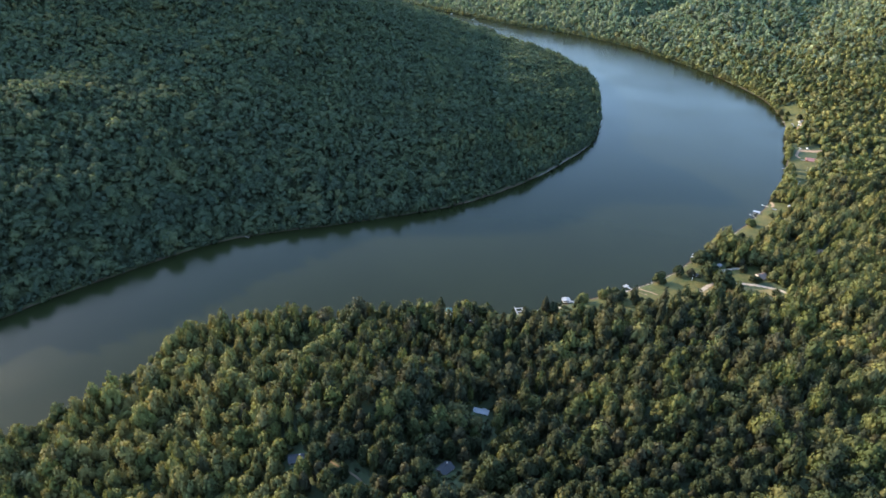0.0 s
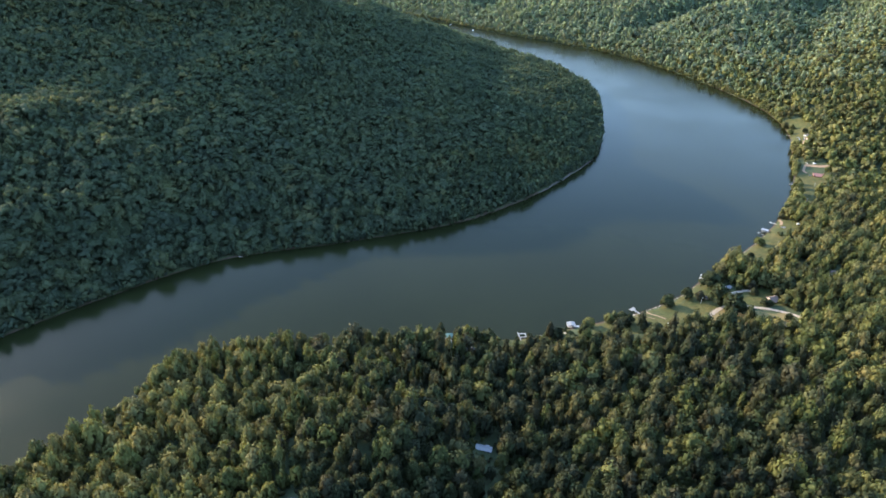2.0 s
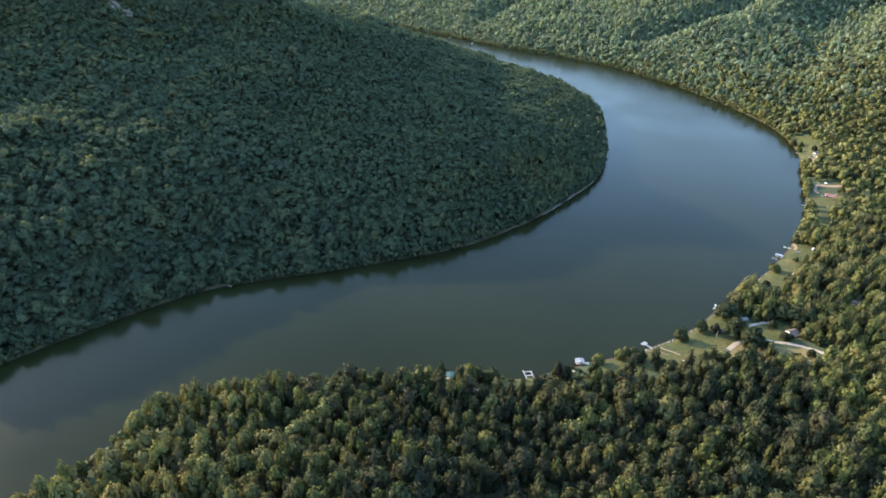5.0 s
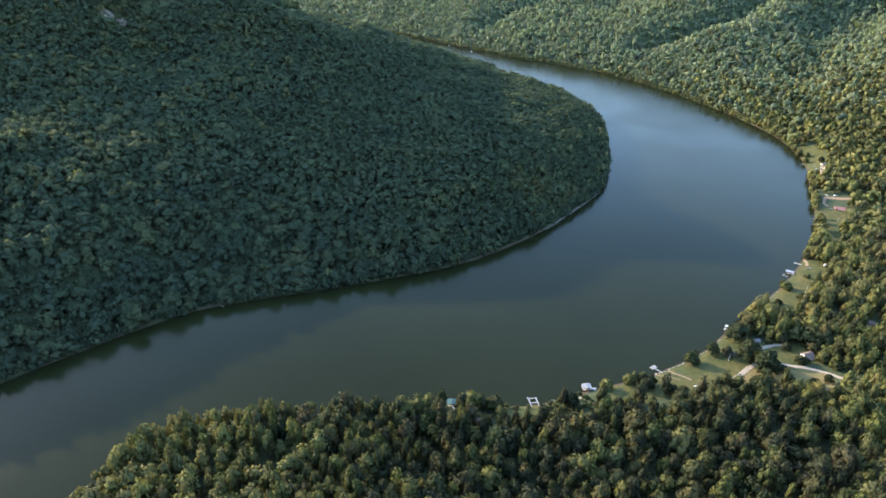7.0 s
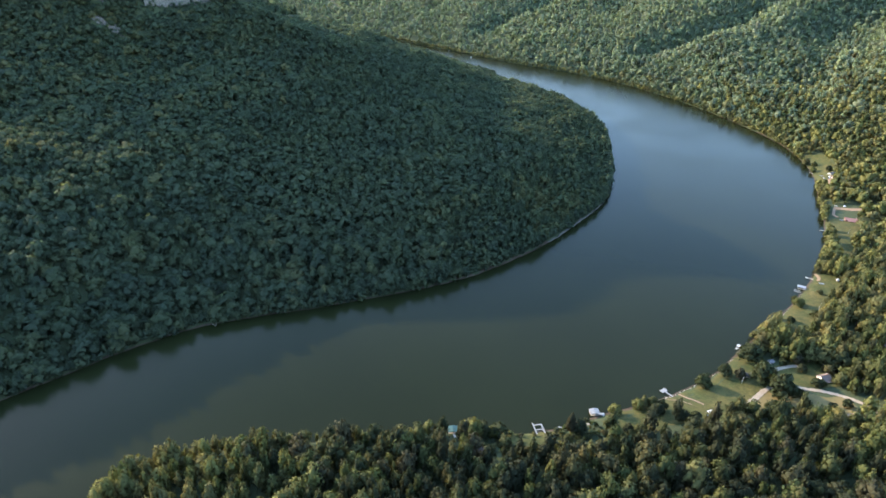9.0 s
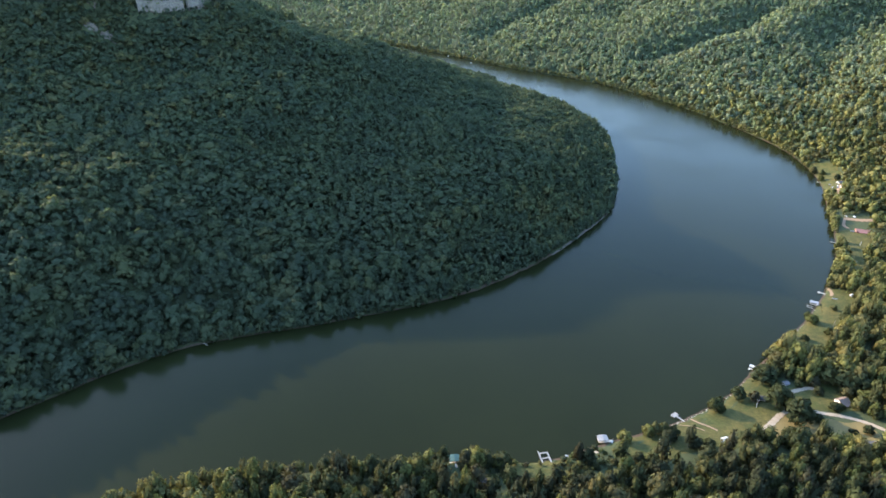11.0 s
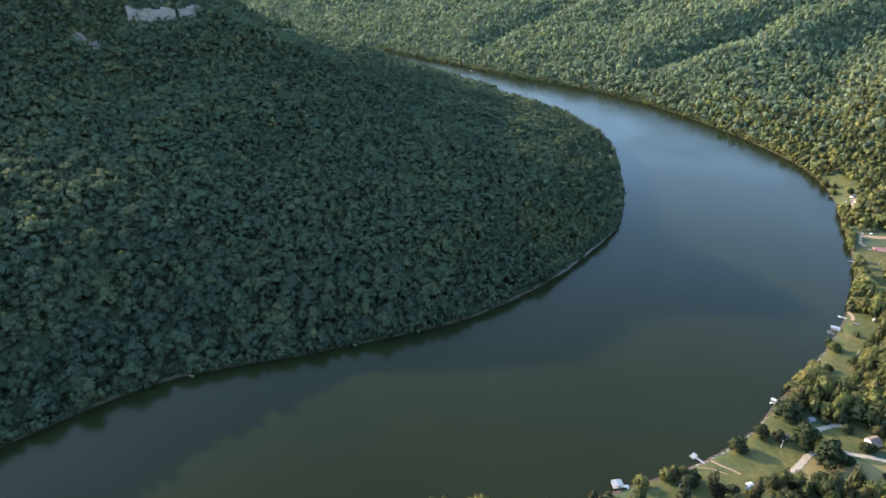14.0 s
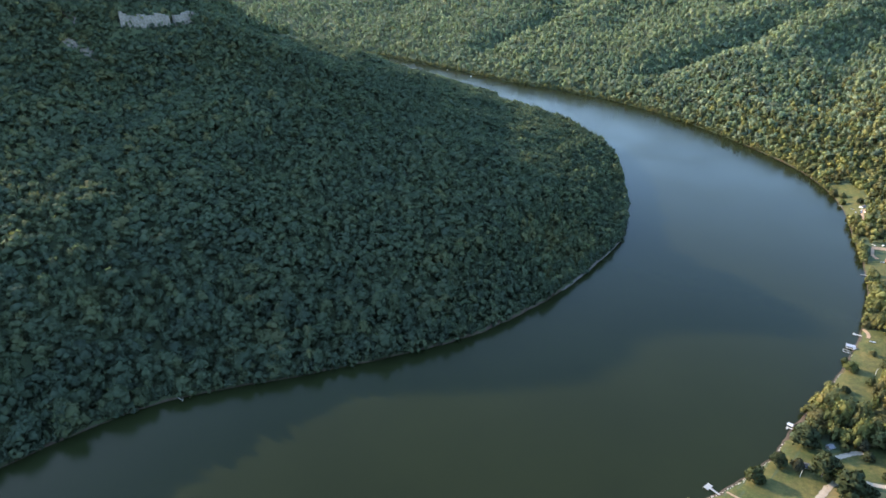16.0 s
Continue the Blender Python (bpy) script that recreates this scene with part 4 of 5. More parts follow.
def house(name, x, y, yaw, w, d, h, rise, wall_m, roof_m, label, chimney=False, porch=False, category="house"):
    """A gabled building; its ridge runs along its own x."""
    z = min(gz(x + a * w / 2 / P, y + b * d / 2 / P) for a in (-1, 1) for b in (-1, 1)) + 0.15
    top = thing(name, x, y, z, yaw, label, category)
    p = [(-d / 2, -1.0), (d / 2, -1.0), (d / 2, h), (0, h + rise), (-d / 2, h)]
    bm = prism(p, -w / 2, w / 2)
    bmesh.ops.rotate(bm, verts=bm.verts, matrix=Matrix.Rotation(radians(-90), 3, "Z"))
    part("wall", bm, wall_m, top)
    o, t = 0.5, 0.16
    k = rise / (d / 2)
    for s in (-1, 1):
        q = [(0, h + rise + 0.02), (s * (d / 2 + o), h - k * o + 0.02), (s * (d / 2 + o), h - k * o + t), (0, h + rise + t + 0.02)]
        bm = prism(q, -w / 2 - o, w / 2 + o)
        bmesh.ops.rotate(bm, verts=bm.verts, matrix=Matrix.Rotation(radians(-90), 3, "Z"))
        part("roof", bm, roof_m, top)
    part("ridge_cap", box(-w / 2 - o, w / 2 + o, -0.18, 0.18, h + rise + 0.08, h + rise + 0.24, 0.05), roof_m, top)
    for face, sy in (("-y", -d / 2), ("y", d / 2)):
        for u in (-0.3, 0.32):
            window(top, u * w, sy, 0.9, 1.3, 1.2, face)
    for face, sx in (("-x", -w / 2), ("x", w / 2)):
        window(top, sx, 0.12 * d, 0.9, 1.2, 1.2, face)
    dr = part("door", box(-0.5, 0.5, -d / 2 - 0.07, -d / 2 + 0.05, 0.02, 2.05, 0.02), M_DARK, top)
    part("handle", box(0.32, 0.40, -d / 2 - 0.13, -d / 2 - 0.07, 0.95, 1.05), M_SILVER, dr)
    if chimney:
        c = part("chimney", box(w * 0.2, w * 0.2 + 0.8, 0.3, 1.1, h, h + rise + 1.0, 0.05), M_BRICK, top)
        part("cap", box(w * 0.2 - 0.08, w * 0.2 + 0.88, 0.22, 1.18, h + rise + 1.0, h + rise + 1.15, 0.03), M_STONE, c)
    if porch:
        part("porch_deck", box(-w * 0.35, w * 0.35, -d / 2 - 2.6, -d / 2 - 0.08, -0.9, 0.0, 0.03), M_DECK, top)
        bm = prism([(-d / 2 - 3.0, h - 0.75), (-d / 2 - 0.55, h - 0.15), (-d / 2 - 0.55, h - 0.03), (-d / 2 - 3.0, h - 0.63)], -w * 0.38, w * 0.38)
        bmesh.ops.rotate(bm, verts=bm.verts, matrix=Matrix.Rotation(radians(-90), 3, "Z"))
        for v in bm.verts:
            v.co.y = -abs(v.co.y)
        part("porch_roof", bm, roof_m, top)
        for u in (-0.34, 0, 0.34):
            part("porch_post", box(u * w - 0.07, u * w + 0.07, -d / 2 - 2.5, -d / 2 - 2.36, 0.0, h - 0.72), M_WHITE, top)
    return top


house("house", 252, 427, 18, 9.5, 7.6, 3.2, 2.2, M_CREAM, M_BROWN_ROOF, "small pinkish house with a brown shingle roof beside the gravel road", True, True)
house("shed", 226, 448.5, 20, 5.0, 4.0, 2.2, 1.0, M_TAN, M_GREY_ROOF, "grey-roofed garden shed beside the upper drive", category="shed")
house("house", 203, 432.5, -12, 8.0, 5.0, 2.5, 1.2, M_TAN, M_DARK_ROOF, "low dark-roofed cabin between two lawn trees")
house("house", 245, 384, 15, 9.0, 7.0, 2.7, 1.8, M_GREY_ROOF, M_DARK_ROOF, "dark-roofed house half hidden at the edge of the woods", True)
house("house", 9, 353, -20, 9.5, 7.5, 2.8, 1.8, M_TAN, M_DARK_ROOF, "dark-roofed house hidden among riverside trees", True)
house("house", 320, 469, 10, 13.0, 8.0, 2.8, 1.6, M_TAN, M_BROWN_ROOF, "long brown-roofed house among tall trees", False, True)
house("shed", 301, 475, 40, 4.0, 3.0, 2.2, 0.8, M_WHITE, M_METAL, "small white shed in a gap of the woods", category="shed")
house("house", 432.5, 709, -18, 19.0, 9.0, 2.8, 1.9, M_BRICK, M_RED_ROOF, "red brick house with a faded red roof by the lawn", True, True)
house("house", 487, 855, 20, 9.0, 7.0, 2.7, 1.6, M_WHITE, M_GREY_ROOF, "small white house with a grey roof beside the meadow", True)
home = house("mobile_home", 17, 257, -14, 11.5, 4.4, 2.5, 0.6, M_WHITE, M_METAL, "metal-roofed mobile home in a dark forest clearing", category="mobile home")
part("lean_to", box(0.6, 3.6, 2.75, 4.1, 2.05, 2.17, 0.03), M_METAL, home, "flat metal roof over the back door")
for x in (0.8, 3.4):
    part("post", rod((x, 3.95, -0.8), (x, 3.95, 2.05), 0.06), M_WHITE, home)
house("house", -2.5, 202, 48, 9.5, 7.5, 2.7, 1.9, M_TAN, M_DARK_ROOF, "dark-roofed house in a clearing among tall trees", True)
house("house", -80, 209, 12, 10.0, 7.0, 2.7, 1.7, M_TAN, M_DARK_ROOF, "dark-roofed house deep among the trees", True)


def carport(x, y, yaw, w, d, h, mat, label):
    z = gz(x, y)
    top = thing("carport", x, y, z, yaw, label, "carport")
    q = [(-d / 2, h), (0, h + 0.7), (d / 2, h), (d / 2, h + 0.1), (0, h + 0.8), (-d / 2, h + 0.1)]
    bm = prism(q, -w / 2, w / 2)
    bmesh.ops.rotate(bm, verts=bm.verts, matrix=Matrix.Rotation(radians(-90), 3, "Z"))
    part("roof", bm, mat, top)
    for a in (-0.46, 0, 0.46):
        for b in (-0.46, 0.46):
            part("post", rod((a * w, b * d, -0.8), (a * w, b * d, h + 0.02), 0.06), M_WHITE, top)
    return top


carport(161.5, 391.5, 20, 5.5, 4.2, 2.2, M_WHITE, "white canopy shelter at the edge of the lawn")


# ---------------------------------------------------------------- docks and boats
def deck(name, parent, x0, x1, y0, y1, z, mat, along):
    """A walkway of boards laid across two beams."""
    bm = bmesh.new()
    n = max(3, int(((x1 - x0) if along == "x" else (y1 - y0)) / 0.45))
    for i in range(n):
        a, b = i / n, (i + 0.93) / n
        if along == "x":
            box(x0 + (x1 - x0) * a, x0 + (x1 - x0) * b, y0, y1, z - 0.06, z, bm=bm)
        else:
            box(x0, x1, y0 + (y1 - y0) * a, y0 + (y1 - y0) * b, z - 0.06, z, bm=bm)
    ob = part(name, bm, mat, parent)
    bm = bmesh.new()
    for u in (0.12, 0.88):
        if along == "x":
            box(x0, x1, y0 + (y1 - y0) * u - 0.07, y0 + (y1 - y0) * u + 0.07, z - 0.26, z - 0.062, bm=bm)
        else:
            box(x0 + (x1 - x0) * u - 0.07, x0 + (x1 - x0) * u + 0.07, y0, y1, z - 0.26, z - 0.062, bm=bm)
    part("beam", bm, M_POST, ob)
    return ob


def posts(parent, places, z1, r=0.11):
    for x, y in places:
        part("post", rod((x, y, -4.5), (x, y, z1), r), M_POST, parent)


def t_dock(x, y, yaw, length, head_w, head_d, mat, label, lift=0.75):
    top = thing("dock", x, y, 0, yaw, label, "dock", "docks along the river")
    deck("walkway", top, -0.8, 0.8, -1.5, length, lift, mat, "y")
    deck("head", top, -head_w / 2, head_w / 2, length, length + head_d, lift + 0.005, mat, "x")
    posts(top, [(s * 0.9, v * length) for s in (-1, 1) for v in (0.3, 0.75)] + [(s * head_w * 0.5, length + v * head_d) for s in (-1, 1) for v in (0.0, 1.0)], lift + 0.5)
    for s in (-1, 1):
        part("bench", box(s * head_w * 0.4 - 0.3, s * head_w * 0.4 + 0.3, length + 0.3 * head_d, length + 0.8 * head_d, lift + 0.02, lift + 0.5, 0.04), mat, top)
    return top


def boathouse(x, y, yaw, w, d, mat, label, gang, side_deck=0.0):
    top = thing("boathouse", x, y, 0, yaw, label, "boathouse", "docks along the river")
    for s in (-1, 1):
        deck("walkway", top, s * w / 2 - 0.6, s * w / 2 + 0.6, -d / 2, d / 2, 0.6, M_DECK, "y")
    deck("walkway", top, -w / 2 + 0.62, w / 2 - 0.62, -d / 2, -d / 2 + 1.3, 0.605, M_DECK, "x")
    posts(top, [(s * (w / 2 + 0.45), v * d) for s in (-1, 1) for v in (-0.47, 0.0, 0.47)], 2.62)
    q = [(-w / 2 - 0.8, 2.6), (0, 3.3), (w / 2 + 0.8, 2.6), (w / 2 + 0.8, 2.7), (0, 3.42), (-w / 2 - 0.8, 2.7)]
    roof = part("roof", prism(q, -d / 2 - 0.4, d / 2 + 0.4), mat, top)
    for i in range(1, 6):
        v = -d / 2 - 0.4 + (d + 0.8) * i / 6
        part("rib", prism([(-w / 2 - 0.8, 2.702), (0, 3.422), (w / 2 + 0.8, 2.702), (w / 2 + 0.8, 2.742), (0, 3.462), (-w / 2 - 0.8, 2.742)], v - 0.04, v + 0.04), mat, roof)
    for s in (-1, 1):
        part("brace", box(s * (w / 2 + 0.45) - 0.06, s * (w / 2 + 0.45) + 0.06, -d / 2, d / 2, 2.42, 2.585), M_POST, top)
        part("fascia", box(-w / 2 - 0.8, w / 2 + 0.8, s * (d / 2 + 0.43) - 0.03, s * (d / 2 + 0.43) + 0.03, 2.5, 2.64), M_WHITE, roof)
    if side_deck:
        deck("side_deck", top, w / 2 + 0.62, w / 2 + side_deck, -d / 2, -d / 2 + 2.4, 0.6, M_DECK, "x")
        posts(top, [(w / 2 + side_deck, -d / 2 + v) for v in (0.1, 2.3)], 1.7)
    deck("gangway", top, gang[0], gang[0] + 1.2, gang[1], -d / 2 - 0.02, 0.6, M_DECK, "y")
    return top


def boat(x, y, z, yaw, length, mat, label, cabin=True, group="", wide=1.05):
    """An open motor boat: flared hull, deck, windscreen, seats and engine."""
    top = thing("boat", x, y, z, yaw, label, "boat", group)
    bm = bmesh.new()
    rings = []
    for i in range(7):
        u = i / 6
        w = wide * (1 - max(0, u - 0.45) ** 2 / 0.31)
        rings.append([bm.verts.new((s * w * k, (u - 0.5) * length, hz + 0.35 * u * u)) for s, k, hz in ((-1, 1, 0.75), (-1, 0.82, 0.2), (0, 0, -0.15), (1, 0.82, 0.2), (1, 1, 0.75), (1, 0.86, 0.76), (1, 0.78, 0.35), (-1, 0.78, 0.35), (-1, 0.86, 0.76))])
    for a, b in zip(rings, rings[1:]):
        for i in range(9):
            bm.faces.new((a[i], a[(i + 1) % 9], b[(i + 1) % 9], b[i]))
    bm.faces.new(rings[0][::-1])
    bmesh.ops.remove_doubles(bm, verts=bm.verts, dist=0.001)
    bmesh.ops.recalc_face_normals(bm, faces=bm.faces)
    part("hull", bm, mat, top)
    for v in (-0.25, 0.02):
        part("seat", box(-0.7, 0.7, v * length, v * length + 0.5, 0.36, 0.75, 0.06), M_WHITE, top)
    if cabin:
        part("windscreen", prism([(0.12 * length, 0.72), (0.06 * length, 1.25), (0.07 * length, 1.27), (0.135 * length, 0.72)], -0.75, 0.75), M_GLASS, top).matrix_basis = pose(0, 0, 0, 0, 0, 90)
    part("engine", box(-0.22, 0.22, -0.5 * length - 0.45, -0.5 * length - 0.02, 0.1, 1.05, 0.08), M_DARK, top)
    return top


t_dock(144.3, 412.0, 38, 7.6, 6.8, 4.0, M_PALE_DECK, "bleached T-shaped wooden dock reaching out from the lawn")
boathouse(87.2, 392.8, 9, 6.8, 5.9, M_PALE_ROOF, "boathouse on posts with a weathered white ribbed roof", (6.4, -8.0), 5.2)
boathouse(-5.5, 372.0, 6, 6.4, 6.4, M_TEAL, "small boathouse on posts with a teal sheet roof", (-0.6, -5.5))
boat(-4.4, 366.2, gz(-4.4, 366.2) + 0.3, 20, 4.0, M_WHITE, "small white boat drawn up below the teal boathouse", False)

slip = thing("dock", 49.2, 376.3, 0, 12, "open U-shaped boat slip of pale boards", "dock", "docks along the river")
deck("walkway", slip, -4.0, -2.8, -5.5, 7.4, 0.8, M_PALE_DECK, "y")
deck("walkway", slip, 2.8, 4.2, -8.5, 5.6, 0.8, M_PALE_DECK, "y")
deck("walkway", slip, -2.78, 2.78, 4.4, 5.6, 0.805, M_PALE_DECK, "x")
deck("walkway", slip, -2.78, 2.78, -0.9, 0.2, 0.805, M_PALE_DECK, "x")
posts(slip, [(-4.1, 7.2), (-4.1, 0), (-4.1, -4.3), (4.3, 5.4), (4.3, -1), (4.3, -6.5), (0, 5.7)], 1.7)

lift = thing("dock", 213.5, 468.5, 0, 50, "small dock with a white-roofed boat lift beside a tree", "dock", "docks along the river")
deck("walkway", lift, -0.7, 0.7, -4.0, 4.5, 0.6, M_DECK, "y")
deck("walkway", lift, -3.2, -0.72, 3.0, 4.5, 0.605, M_DECK, "x")
posts(lift, [(0.8, -2), (0.8, 1), (0.8, 4.3), (4.2, 1), (4.2, 4.3), (-3.1, 4.3)], 2.42)
part("roof", prism([(0.4, 2.4), (2.5, 2.9), (4.6, 2.4), (4.6, 2.5), (2.5, 3.0), (0.4, 2.5)], 0.4, 4.9), M_WHITE, lift)

t_dock(394, 689, 80, 5.0, 1.8, 2.4, M_PALE_DECK, "narrow pale dock with a small square end", 0.7)
t_dock(325, 582.0, 62, 4.5, 3.4, 2.6, M_DECK, "grey weathered dock with a square platform", 0.6)
boathouse(306.6, 564.6, 62, 4.4, 8.0, M_METAL, "long boathouse on posts with a grey metal roof", (-0.6, -6.5))
slip2 = thing("dock", 300.5, 559.5, 0, 58, "pale U-shaped boat slip beside the metal-roofed boathouse", "dock", "docks along the river")
for a, b in ((-2.6, -1.7), (1.7, 2.6)):
    deck("walkway", slip2, a, b, -3.5, 3.0, 0.55, M_PALE_DECK, "y")
deck("walkway", slip2, -1.68, 1.68, 2.1, 3.0, 0.555, M_PALE_DECK, "x")
posts(slip2, [(-2.7, 2.9), (-2.7, -1), (2.7, 2.9), (2.7, -1)], 1.4)
t_dock(259.5, 508, 60, 3.5, 1.6, 1.4, M_DECK, "short plank jetty below the bushes", 0.5)
t_dock(475, 874, 78, 4.0, 2.2, 2.0, M_DECK, "small grey jetty under the bank trees", 0.5)

boat(17, 1682, -0.05, 155, 12.0, M_HULL, "white motor boat under way far up the river", group="boats on the river", wide=1.9)
boat(-43, 1766, -0.05, 155, 12.0, M_HULL, "white motor boat under way far up the river", group="boats on the river", wide=1.9)
boat(326, 569, gz(326, 569) + 0.45, 75, 6.0, M_WHITE, "white boat parked on the lawn by the docks", True)
boat(422, 711, gz(422, 711) + 0.45, 85, 5.5, M_WHITE, "white boat parked on grass near the brick house", True)
boat(438, 752, gz(438, 752) + 0.45, 20, 5.0, M_WHITE, "white boat parked at the edge of the earth yard", True)
boat(62.8, 378.5, gz(62.8, 378.5) + 0.25, 60, 3.6, M_WHITE, "small white boat pulled up on the bank", False)
boat(476, 855.5, gz(476, 855.5) + 0.4, 80, 6.5, M_WHITE, "white boat parked on the meadow", True)


# ---------------------------------------------------------------- cars, poles and small things
def car(x, y, yaw, mat, label):
    top = thing("car", x, y, gz(x, y) + 0.26, yaw, label, "car")
    prof = [(-2.2, 0.3), (2.2, 0.3), (2.25, 0.75), (1.2, 0.95), (0.6, 1.45), (-1.3, 1.48), (-2.1, 1.0), (-2.25, 0.75)]
    part("body", prism(prof, -0.88, 0.88), mat, top)
    glass = [(1.14, 0.96), (0.56, 1.42), (-1.25, 1.44), (-1.95, 1.0)]
    for s in (-1, 1):
        part("side_window", prism(glass, s * 0.885 - 0.006, s * 0.885 + 0.006), M_GLASS, top)
        for a in (-1.35, 1.35):
            t = part("wheel", rod((a, s * 0.74, 0.33), (a, s * 0.92, 0.33), 0.34, 12), M_TYRE, top)
            part("rim", rod((a, s * 0.90, 0.33), (a, s * 0.935, 0.33), 0.2, 10), M_SILVER, t)
    part("windscreen", prism([(1.215, 0.98), (0.64, 1.45), (0.66, 1.47), (1.24, 0.99)], -0.75, 0.75), M_GLASS, top)
    return top


car(320, 461.5, 20, M_SILVER, "silver car parked on the drive by the woods")
car(445.5, 748, 15, M_HULL, "white car parked on the bare earth yard")
car(477, 841, 70, M_BLUE, "dark blue car parked by the white house")
car(473, 845, 60, M_SILVER, "silver car parked by the white house")
car(480, 845, 20, M_SILVER, "silver car parked by the white house")
house("shed", 481, 839, 10, 5.0, 4.0, 2.2, 0.9, M_CREAM, M_BROWN_ROOF, "small pinkish shed beside the meadow path", category="shed")
house("shed", 375.2, 632.4, 20, 5.0, 4.0, 2.2, 0.9, M_WHITE, M_METAL, "small white shed in the riverside glade", category="shed")
car(160, 389.5, 200, M_BLUE, "dark car parked beside the white canopy shelter")


def lamp_pole(x, y, h, label):
    top = thing("light_pole", x, y, gz(x, y) + 0.15, 0, label, "light pole", "poles on the lawns")
    part("pole", rod((0, 0, -0.8), (0, 0, h), 0.18, 8, 0.13), M_WHITE, top)
    a = part("arm", rod((0, 0, h - 0.3), (0.9, 0.3, h - 0.05), 0.04), M_SILVER, top)
    part("lamp", box(0.75, 1.25, 0.2, 0.45, h - 0.12, h + 0.02, 0.04), M_WHITE, a)
    return top


for x, y, h in ((195.4, 424.3, 7.5), (120.5, 388.5, 6.5), (300, 524, 8.0), (259.8, 480, 6.0), (346, 582, 8.0), (162, 421.5, 3.0), (409.7, 675.8, 7.0), (379.5, 632, 7.0)):
    lamp_pole(x, y, h, "tall pale light pole standing on the grass")

tank = thing("propane_tank", 342.5, 573, gz(342.5, 573) + 0.15, 30, "rounded white tank on the lawn by the docks", "tank")
bm = bmesh.new()
bmesh.ops.create_uvsphere(bm, u_segments=14, v_segments=9, radius=1.75)
for v in bm.verts:
    v.co.x *= 1.4
    v.co.z += 1.8
part("shell", bm, M_WHITE, tank, smooth=True)
for s in (-1, 1):
    part("foot", box(s * 1.1 - 0.15, s * 1.1 + 0.15, -0.8, 0.8, -0.4, 0.6, 0.03), M_STONE, tank)

seat = thing("picnic_table", 216, 404.5, gz(216, 404.5) + 0.15, 15, "orange-brown wooden picnic table under the big oak", "table")
part("tabletop", box(-1.1, 1.1, -0.45, 0.45, 0.70, 0.76, 0.02), M_ORANGE, seat)
for s in (-1, 1):
    part("bench", box(-1.1, 1.1, s * 0.85 - 0.15, s * 0.85 + 0.15, 0.42, 0.47, 0.02), M_ORANGE, seat)
    part("leg", box(s * 0.8 - 0.05, s * 0.8 + 0.05, -0.85, 0.85, -0.1, 0.70, 0.02), M_ORANGE, seat)
pad = thing("concrete_pad", 81, 381, gz(81, 381) + 0.1, 10, "square pale concrete pad on the bank", "pad")
part("slab", box(-1.5, 1.5, -1.2, 1.2, -0.5, 0.25, 0.04), M_STONE, pad)


# ---------------------------------------------------------------- single trees
def tree_kind(seed, lobes, clumps, size, conical, tint, radius, height):
    """A tree as a thing: trunk with limbs, and a crown. Built once, then copied."""
    rng = np.random.default_rng(seed)
    V, F, N = crown(rng, lobes, clumps, size, conical, 0.92, 0.88)
    tv, tf = trunk(6, 1.2, 0.055, 4)
    k = np.array((radius, radius, height))
    top = new("tree")
    top.empty_display_size = 0.5
    c = new("crown", mesh_from("crown", V * k, F, [M_LEAF], True, np.full(len(V), tint), None, N / k / np.linalg.norm(N / k, axis=1)[:, None]))
    t = new("trunk", mesh_from("trunk", tv * k, tf, [M_BARK]))
    c.parent = t.parent = top
    return top


KINDS = [tree_kind(100 + i, 14, 640, 0.108, 0.5 * (i % 5 == 4), tint, 5.2, 7.0)
         for i, tint in enumerate((0.12, 0.45, 0.30, 0.72, 0.22, 0.58, 0.86, 0.40, 0.05, 0.66))]
USED = set()
LABELS = ["dark green broadleaf tree with a dense crown", "olive green broadleaf tree with a rounded crown", "green broadleaf tree with a lobed crown", "yellow-green broadleaf tree catching the sun",
          "dark green tree with a narrow pointed crown", "mid green broadleaf tree with a wide crown", "yellowing broadleaf tree with a rounded crown", "green broadleaf tree with an uneven crown",
          "very dark green broadleaf tree with a dense crown", "light olive tree with a tall narrow crown"]


def plant(kind, x, y, r, h, where, group):
    """Sets a tree of crown radius r and height h at a plan point."""
    z, yaw = gz(x, y), (x * 37 + y * 91) % 360
    m = pose(P * x, P * y, z, 0, 0, yaw) @ Matrix.Diagonal((r / 5.2, r / 5.2, h / 14.0, 1))
    if kind in USED:
        k = KINDS[kind].scale
        ob = copy_thing(KINDS[kind], m @ Matrix.Diagonal((1 / k.x, 1 / k.y, 1 / k.z, 1)))
    else:
        ob = KINDS[kind]
        ob.matrix_basis = m
        USED.add(kind)
    return tagged(ob, LABELS[kind] + " " + where, "tree", group)


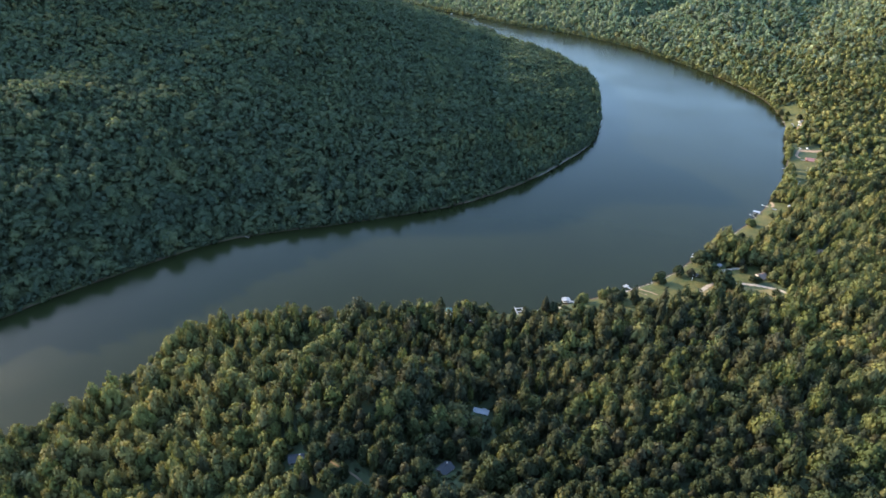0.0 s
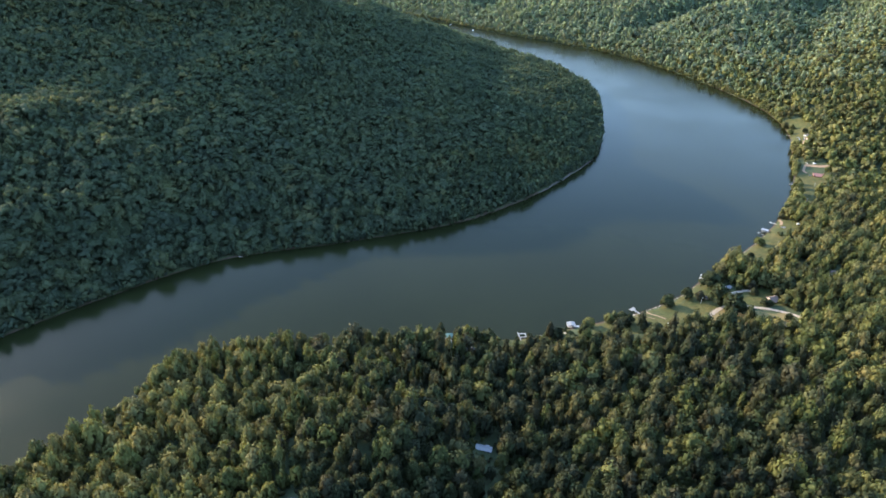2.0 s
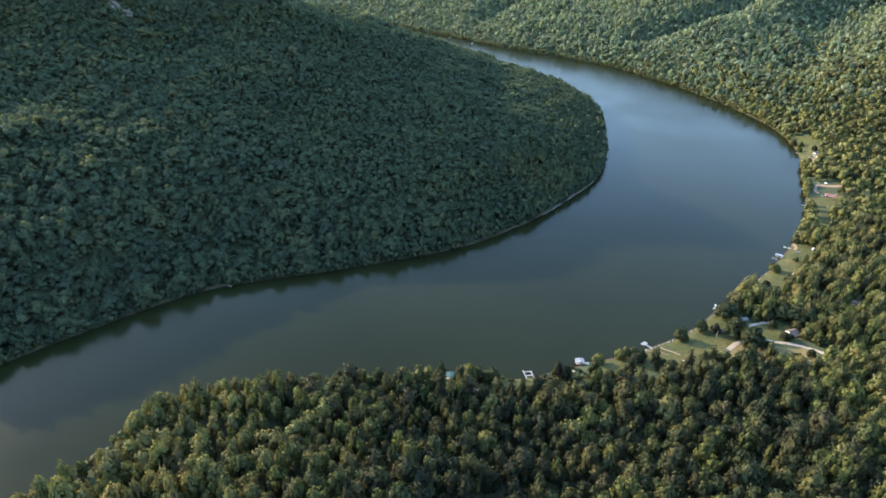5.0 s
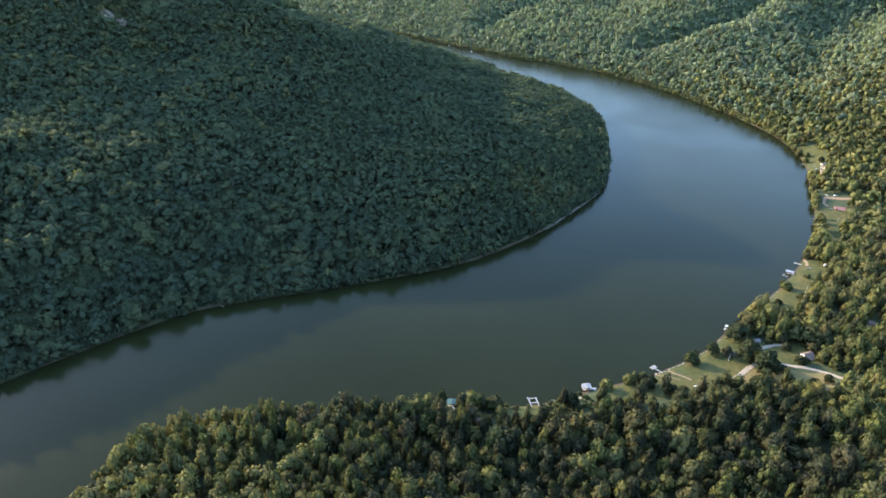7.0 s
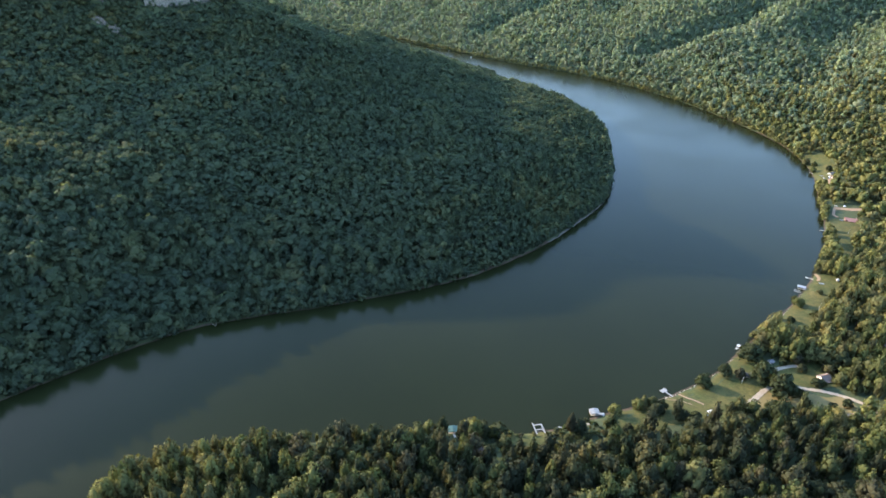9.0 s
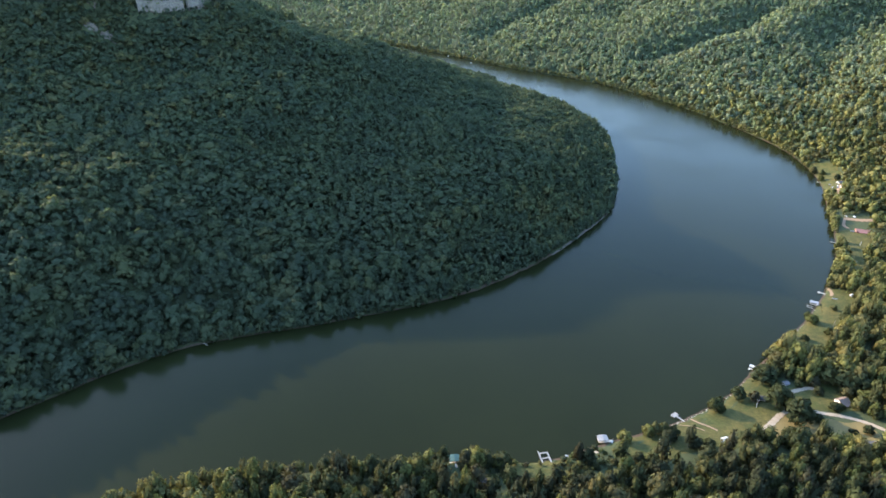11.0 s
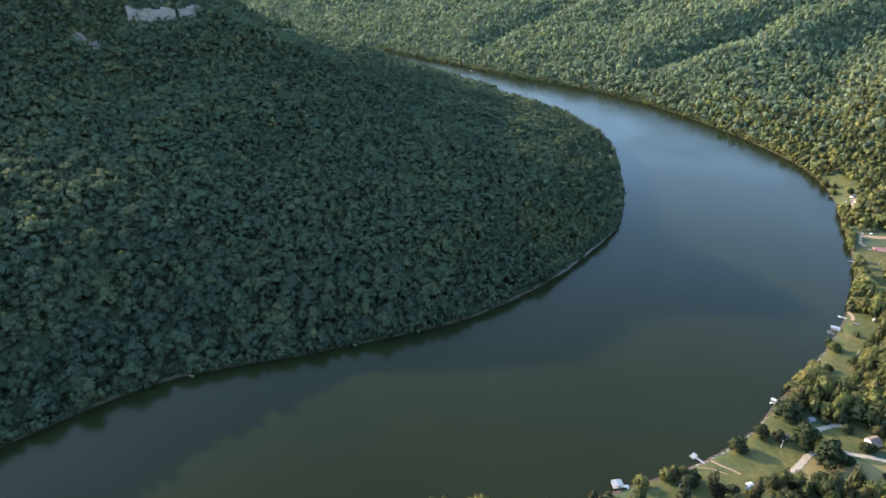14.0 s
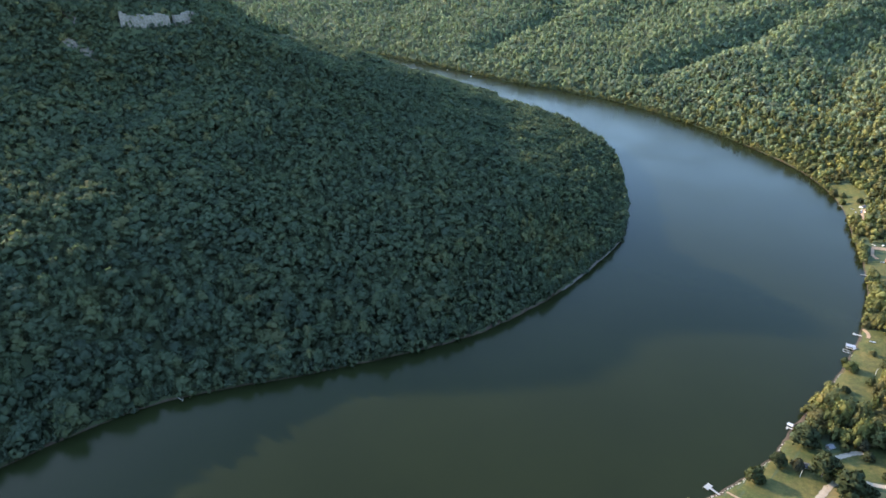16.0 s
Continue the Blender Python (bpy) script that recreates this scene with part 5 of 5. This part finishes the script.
YARD = [(168, 422, 5.0, 11, 2), (187.5, 435, 4.6, 9.5, 0), (196, 430, 4.2, 9, 4), (208, 424.5, 7.0, 17, 0), (214, 409.5, 8.4, 17.5, 0), (212, 452, 7.5, 14, 0), (220, 459, 6, 12, 7), (230, 470, 7.0, 13, 1), (238, 478, 6.5, 13, 5),
        (245, 470, 4.2, 9, 0), (237, 453, 4.6, 11, 6), (243, 446, 4.4, 9, 4), (253, 449, 6.5, 14, 3), (260, 443, 7.5, 16, 7), (267, 437, 7, 15, 0), (227.5, 409.5, 3.2, 5, 0), (242, 397, 2.6, 3.6, 8), (250.5, 397, 3.0, 6, 0),
        (243, 419.5, 3.4, 6, 0), (242, 437.5, 3.2, 5.5, 8), (258.5, 433, 3.6, 8, 1), (247.5, 420.5, 2.4, 4, 2), (259, 421, 4.4, 9, 3), (266, 427, 4.6, 10, 5), (264, 412, 4.0, 8, 7), (100, 391.5, 4.2, 8, 6), (116.5, 397.5, 3.6, 8.5, 6), (120.5, 398.5, 3.4, 10, 9), (125.5, 397.5, 3.8, 9.5, 7), (131, 396, 4.0, 8, 0), (127, 391, 4.5, 8.5, 8), (7.5, 366.5, 6.4, 13, 6), (1.5, 363, 4, 8, 1), (20, 367, 3.8, 8, 5),
        (68, 373.5, 3.4, 15, 4), (73.5, 371.5, 3.8, 11, 8), (-14, 366.5, 3.6, 9, 2), (268, 505.5, 3.0, 5, 0), (290, 513, 3.2, 6, 2), (287, 532, 4.6, 8, 5), (315, 551, 2.8, 5.0, 9), (292, 546, 2.6, 4.5, 2), (247, 489, 5.5, 10, 1),
        (391, 674, 4.4, 11, 3), (381, 655, 4.2, 10, 6), (370, 634, 4.4, 11, 3), (361, 624, 4.0, 9, 5), (347, 606, 5.0, 11, 2), (396, 686, 4.0, 9, 3), (376, 645, 3.8, 9, 1), (441, 780, 4.6, 10, 3), (420, 741, 4.6, 10, 6),
        (482, 908, 4.6, 11, 1), (486, 896, 3.6, 8, 3), (476, 878, 3.6, 8, 5), (489, 866, 3.4, 8, 8), (336, 593, 3.4, 7, 1), (354, 592, 4.4, 10, 7), (244, 461, 4, 8, 8), (233, 446, 2.6, 5, 2), (150, 386, 3.4, 6, 0), (141, 385, 4.2, 8, 8),
        (176, 391, 4.6, 9, 0), (186, 392, 4.4, 8, 8), (200, 390, 5.5, 11, 0), (207, 388, 5.0, 10, 2), (111, 371, 4.2, 8, 7), (104, 373, 3.4, 6, 8),
        (28, 358, 2.4, 4.5, 1), (44, 356, 2.4, 4, 9), (54, 356, 2.6, 4.5, 5), (65, 364, 2.8, 5.5, 7), (77, 367, 2.2, 3.4, 2), (89, 371, 2.0, 2.8, 1), (26, 358, 3.8, 8.5, 3), (39, 352, 3.0, 5.5, 1), (57, 351, 3.2, 6.5, 5), (72, 358, 3.2, 6, 0), (84, 360, 3.0, 5, 7), (98, 366, 3.0, 5, 2)]
for x, y, r, h, k in YARD:
    plant(k, x, y, 1.45 * r, 1.45 * h, "on riverside grass", "trees on the lawns")
rng = np.random.default_rng(77)
for x, y in SINGLE:
    r = float(np.clip(5.5 * np.exp(0.22 * rng.standard_normal()), 3.4, 8.8))
    # bright kinds west of -70, dark ones east: sun and shade by colour
    plant(int(rng.choice([3, 3, 5, 6, 9, 6] if x < -70 else [0, 2, 4, 8, 8, 0, 7])), float(x), float(y), r, float(np.clip(rng.normal(18.4, 3.2) * (0.65 + 0.064 * r), 11, 25)), "in near woodland", "trees of the near woodland")
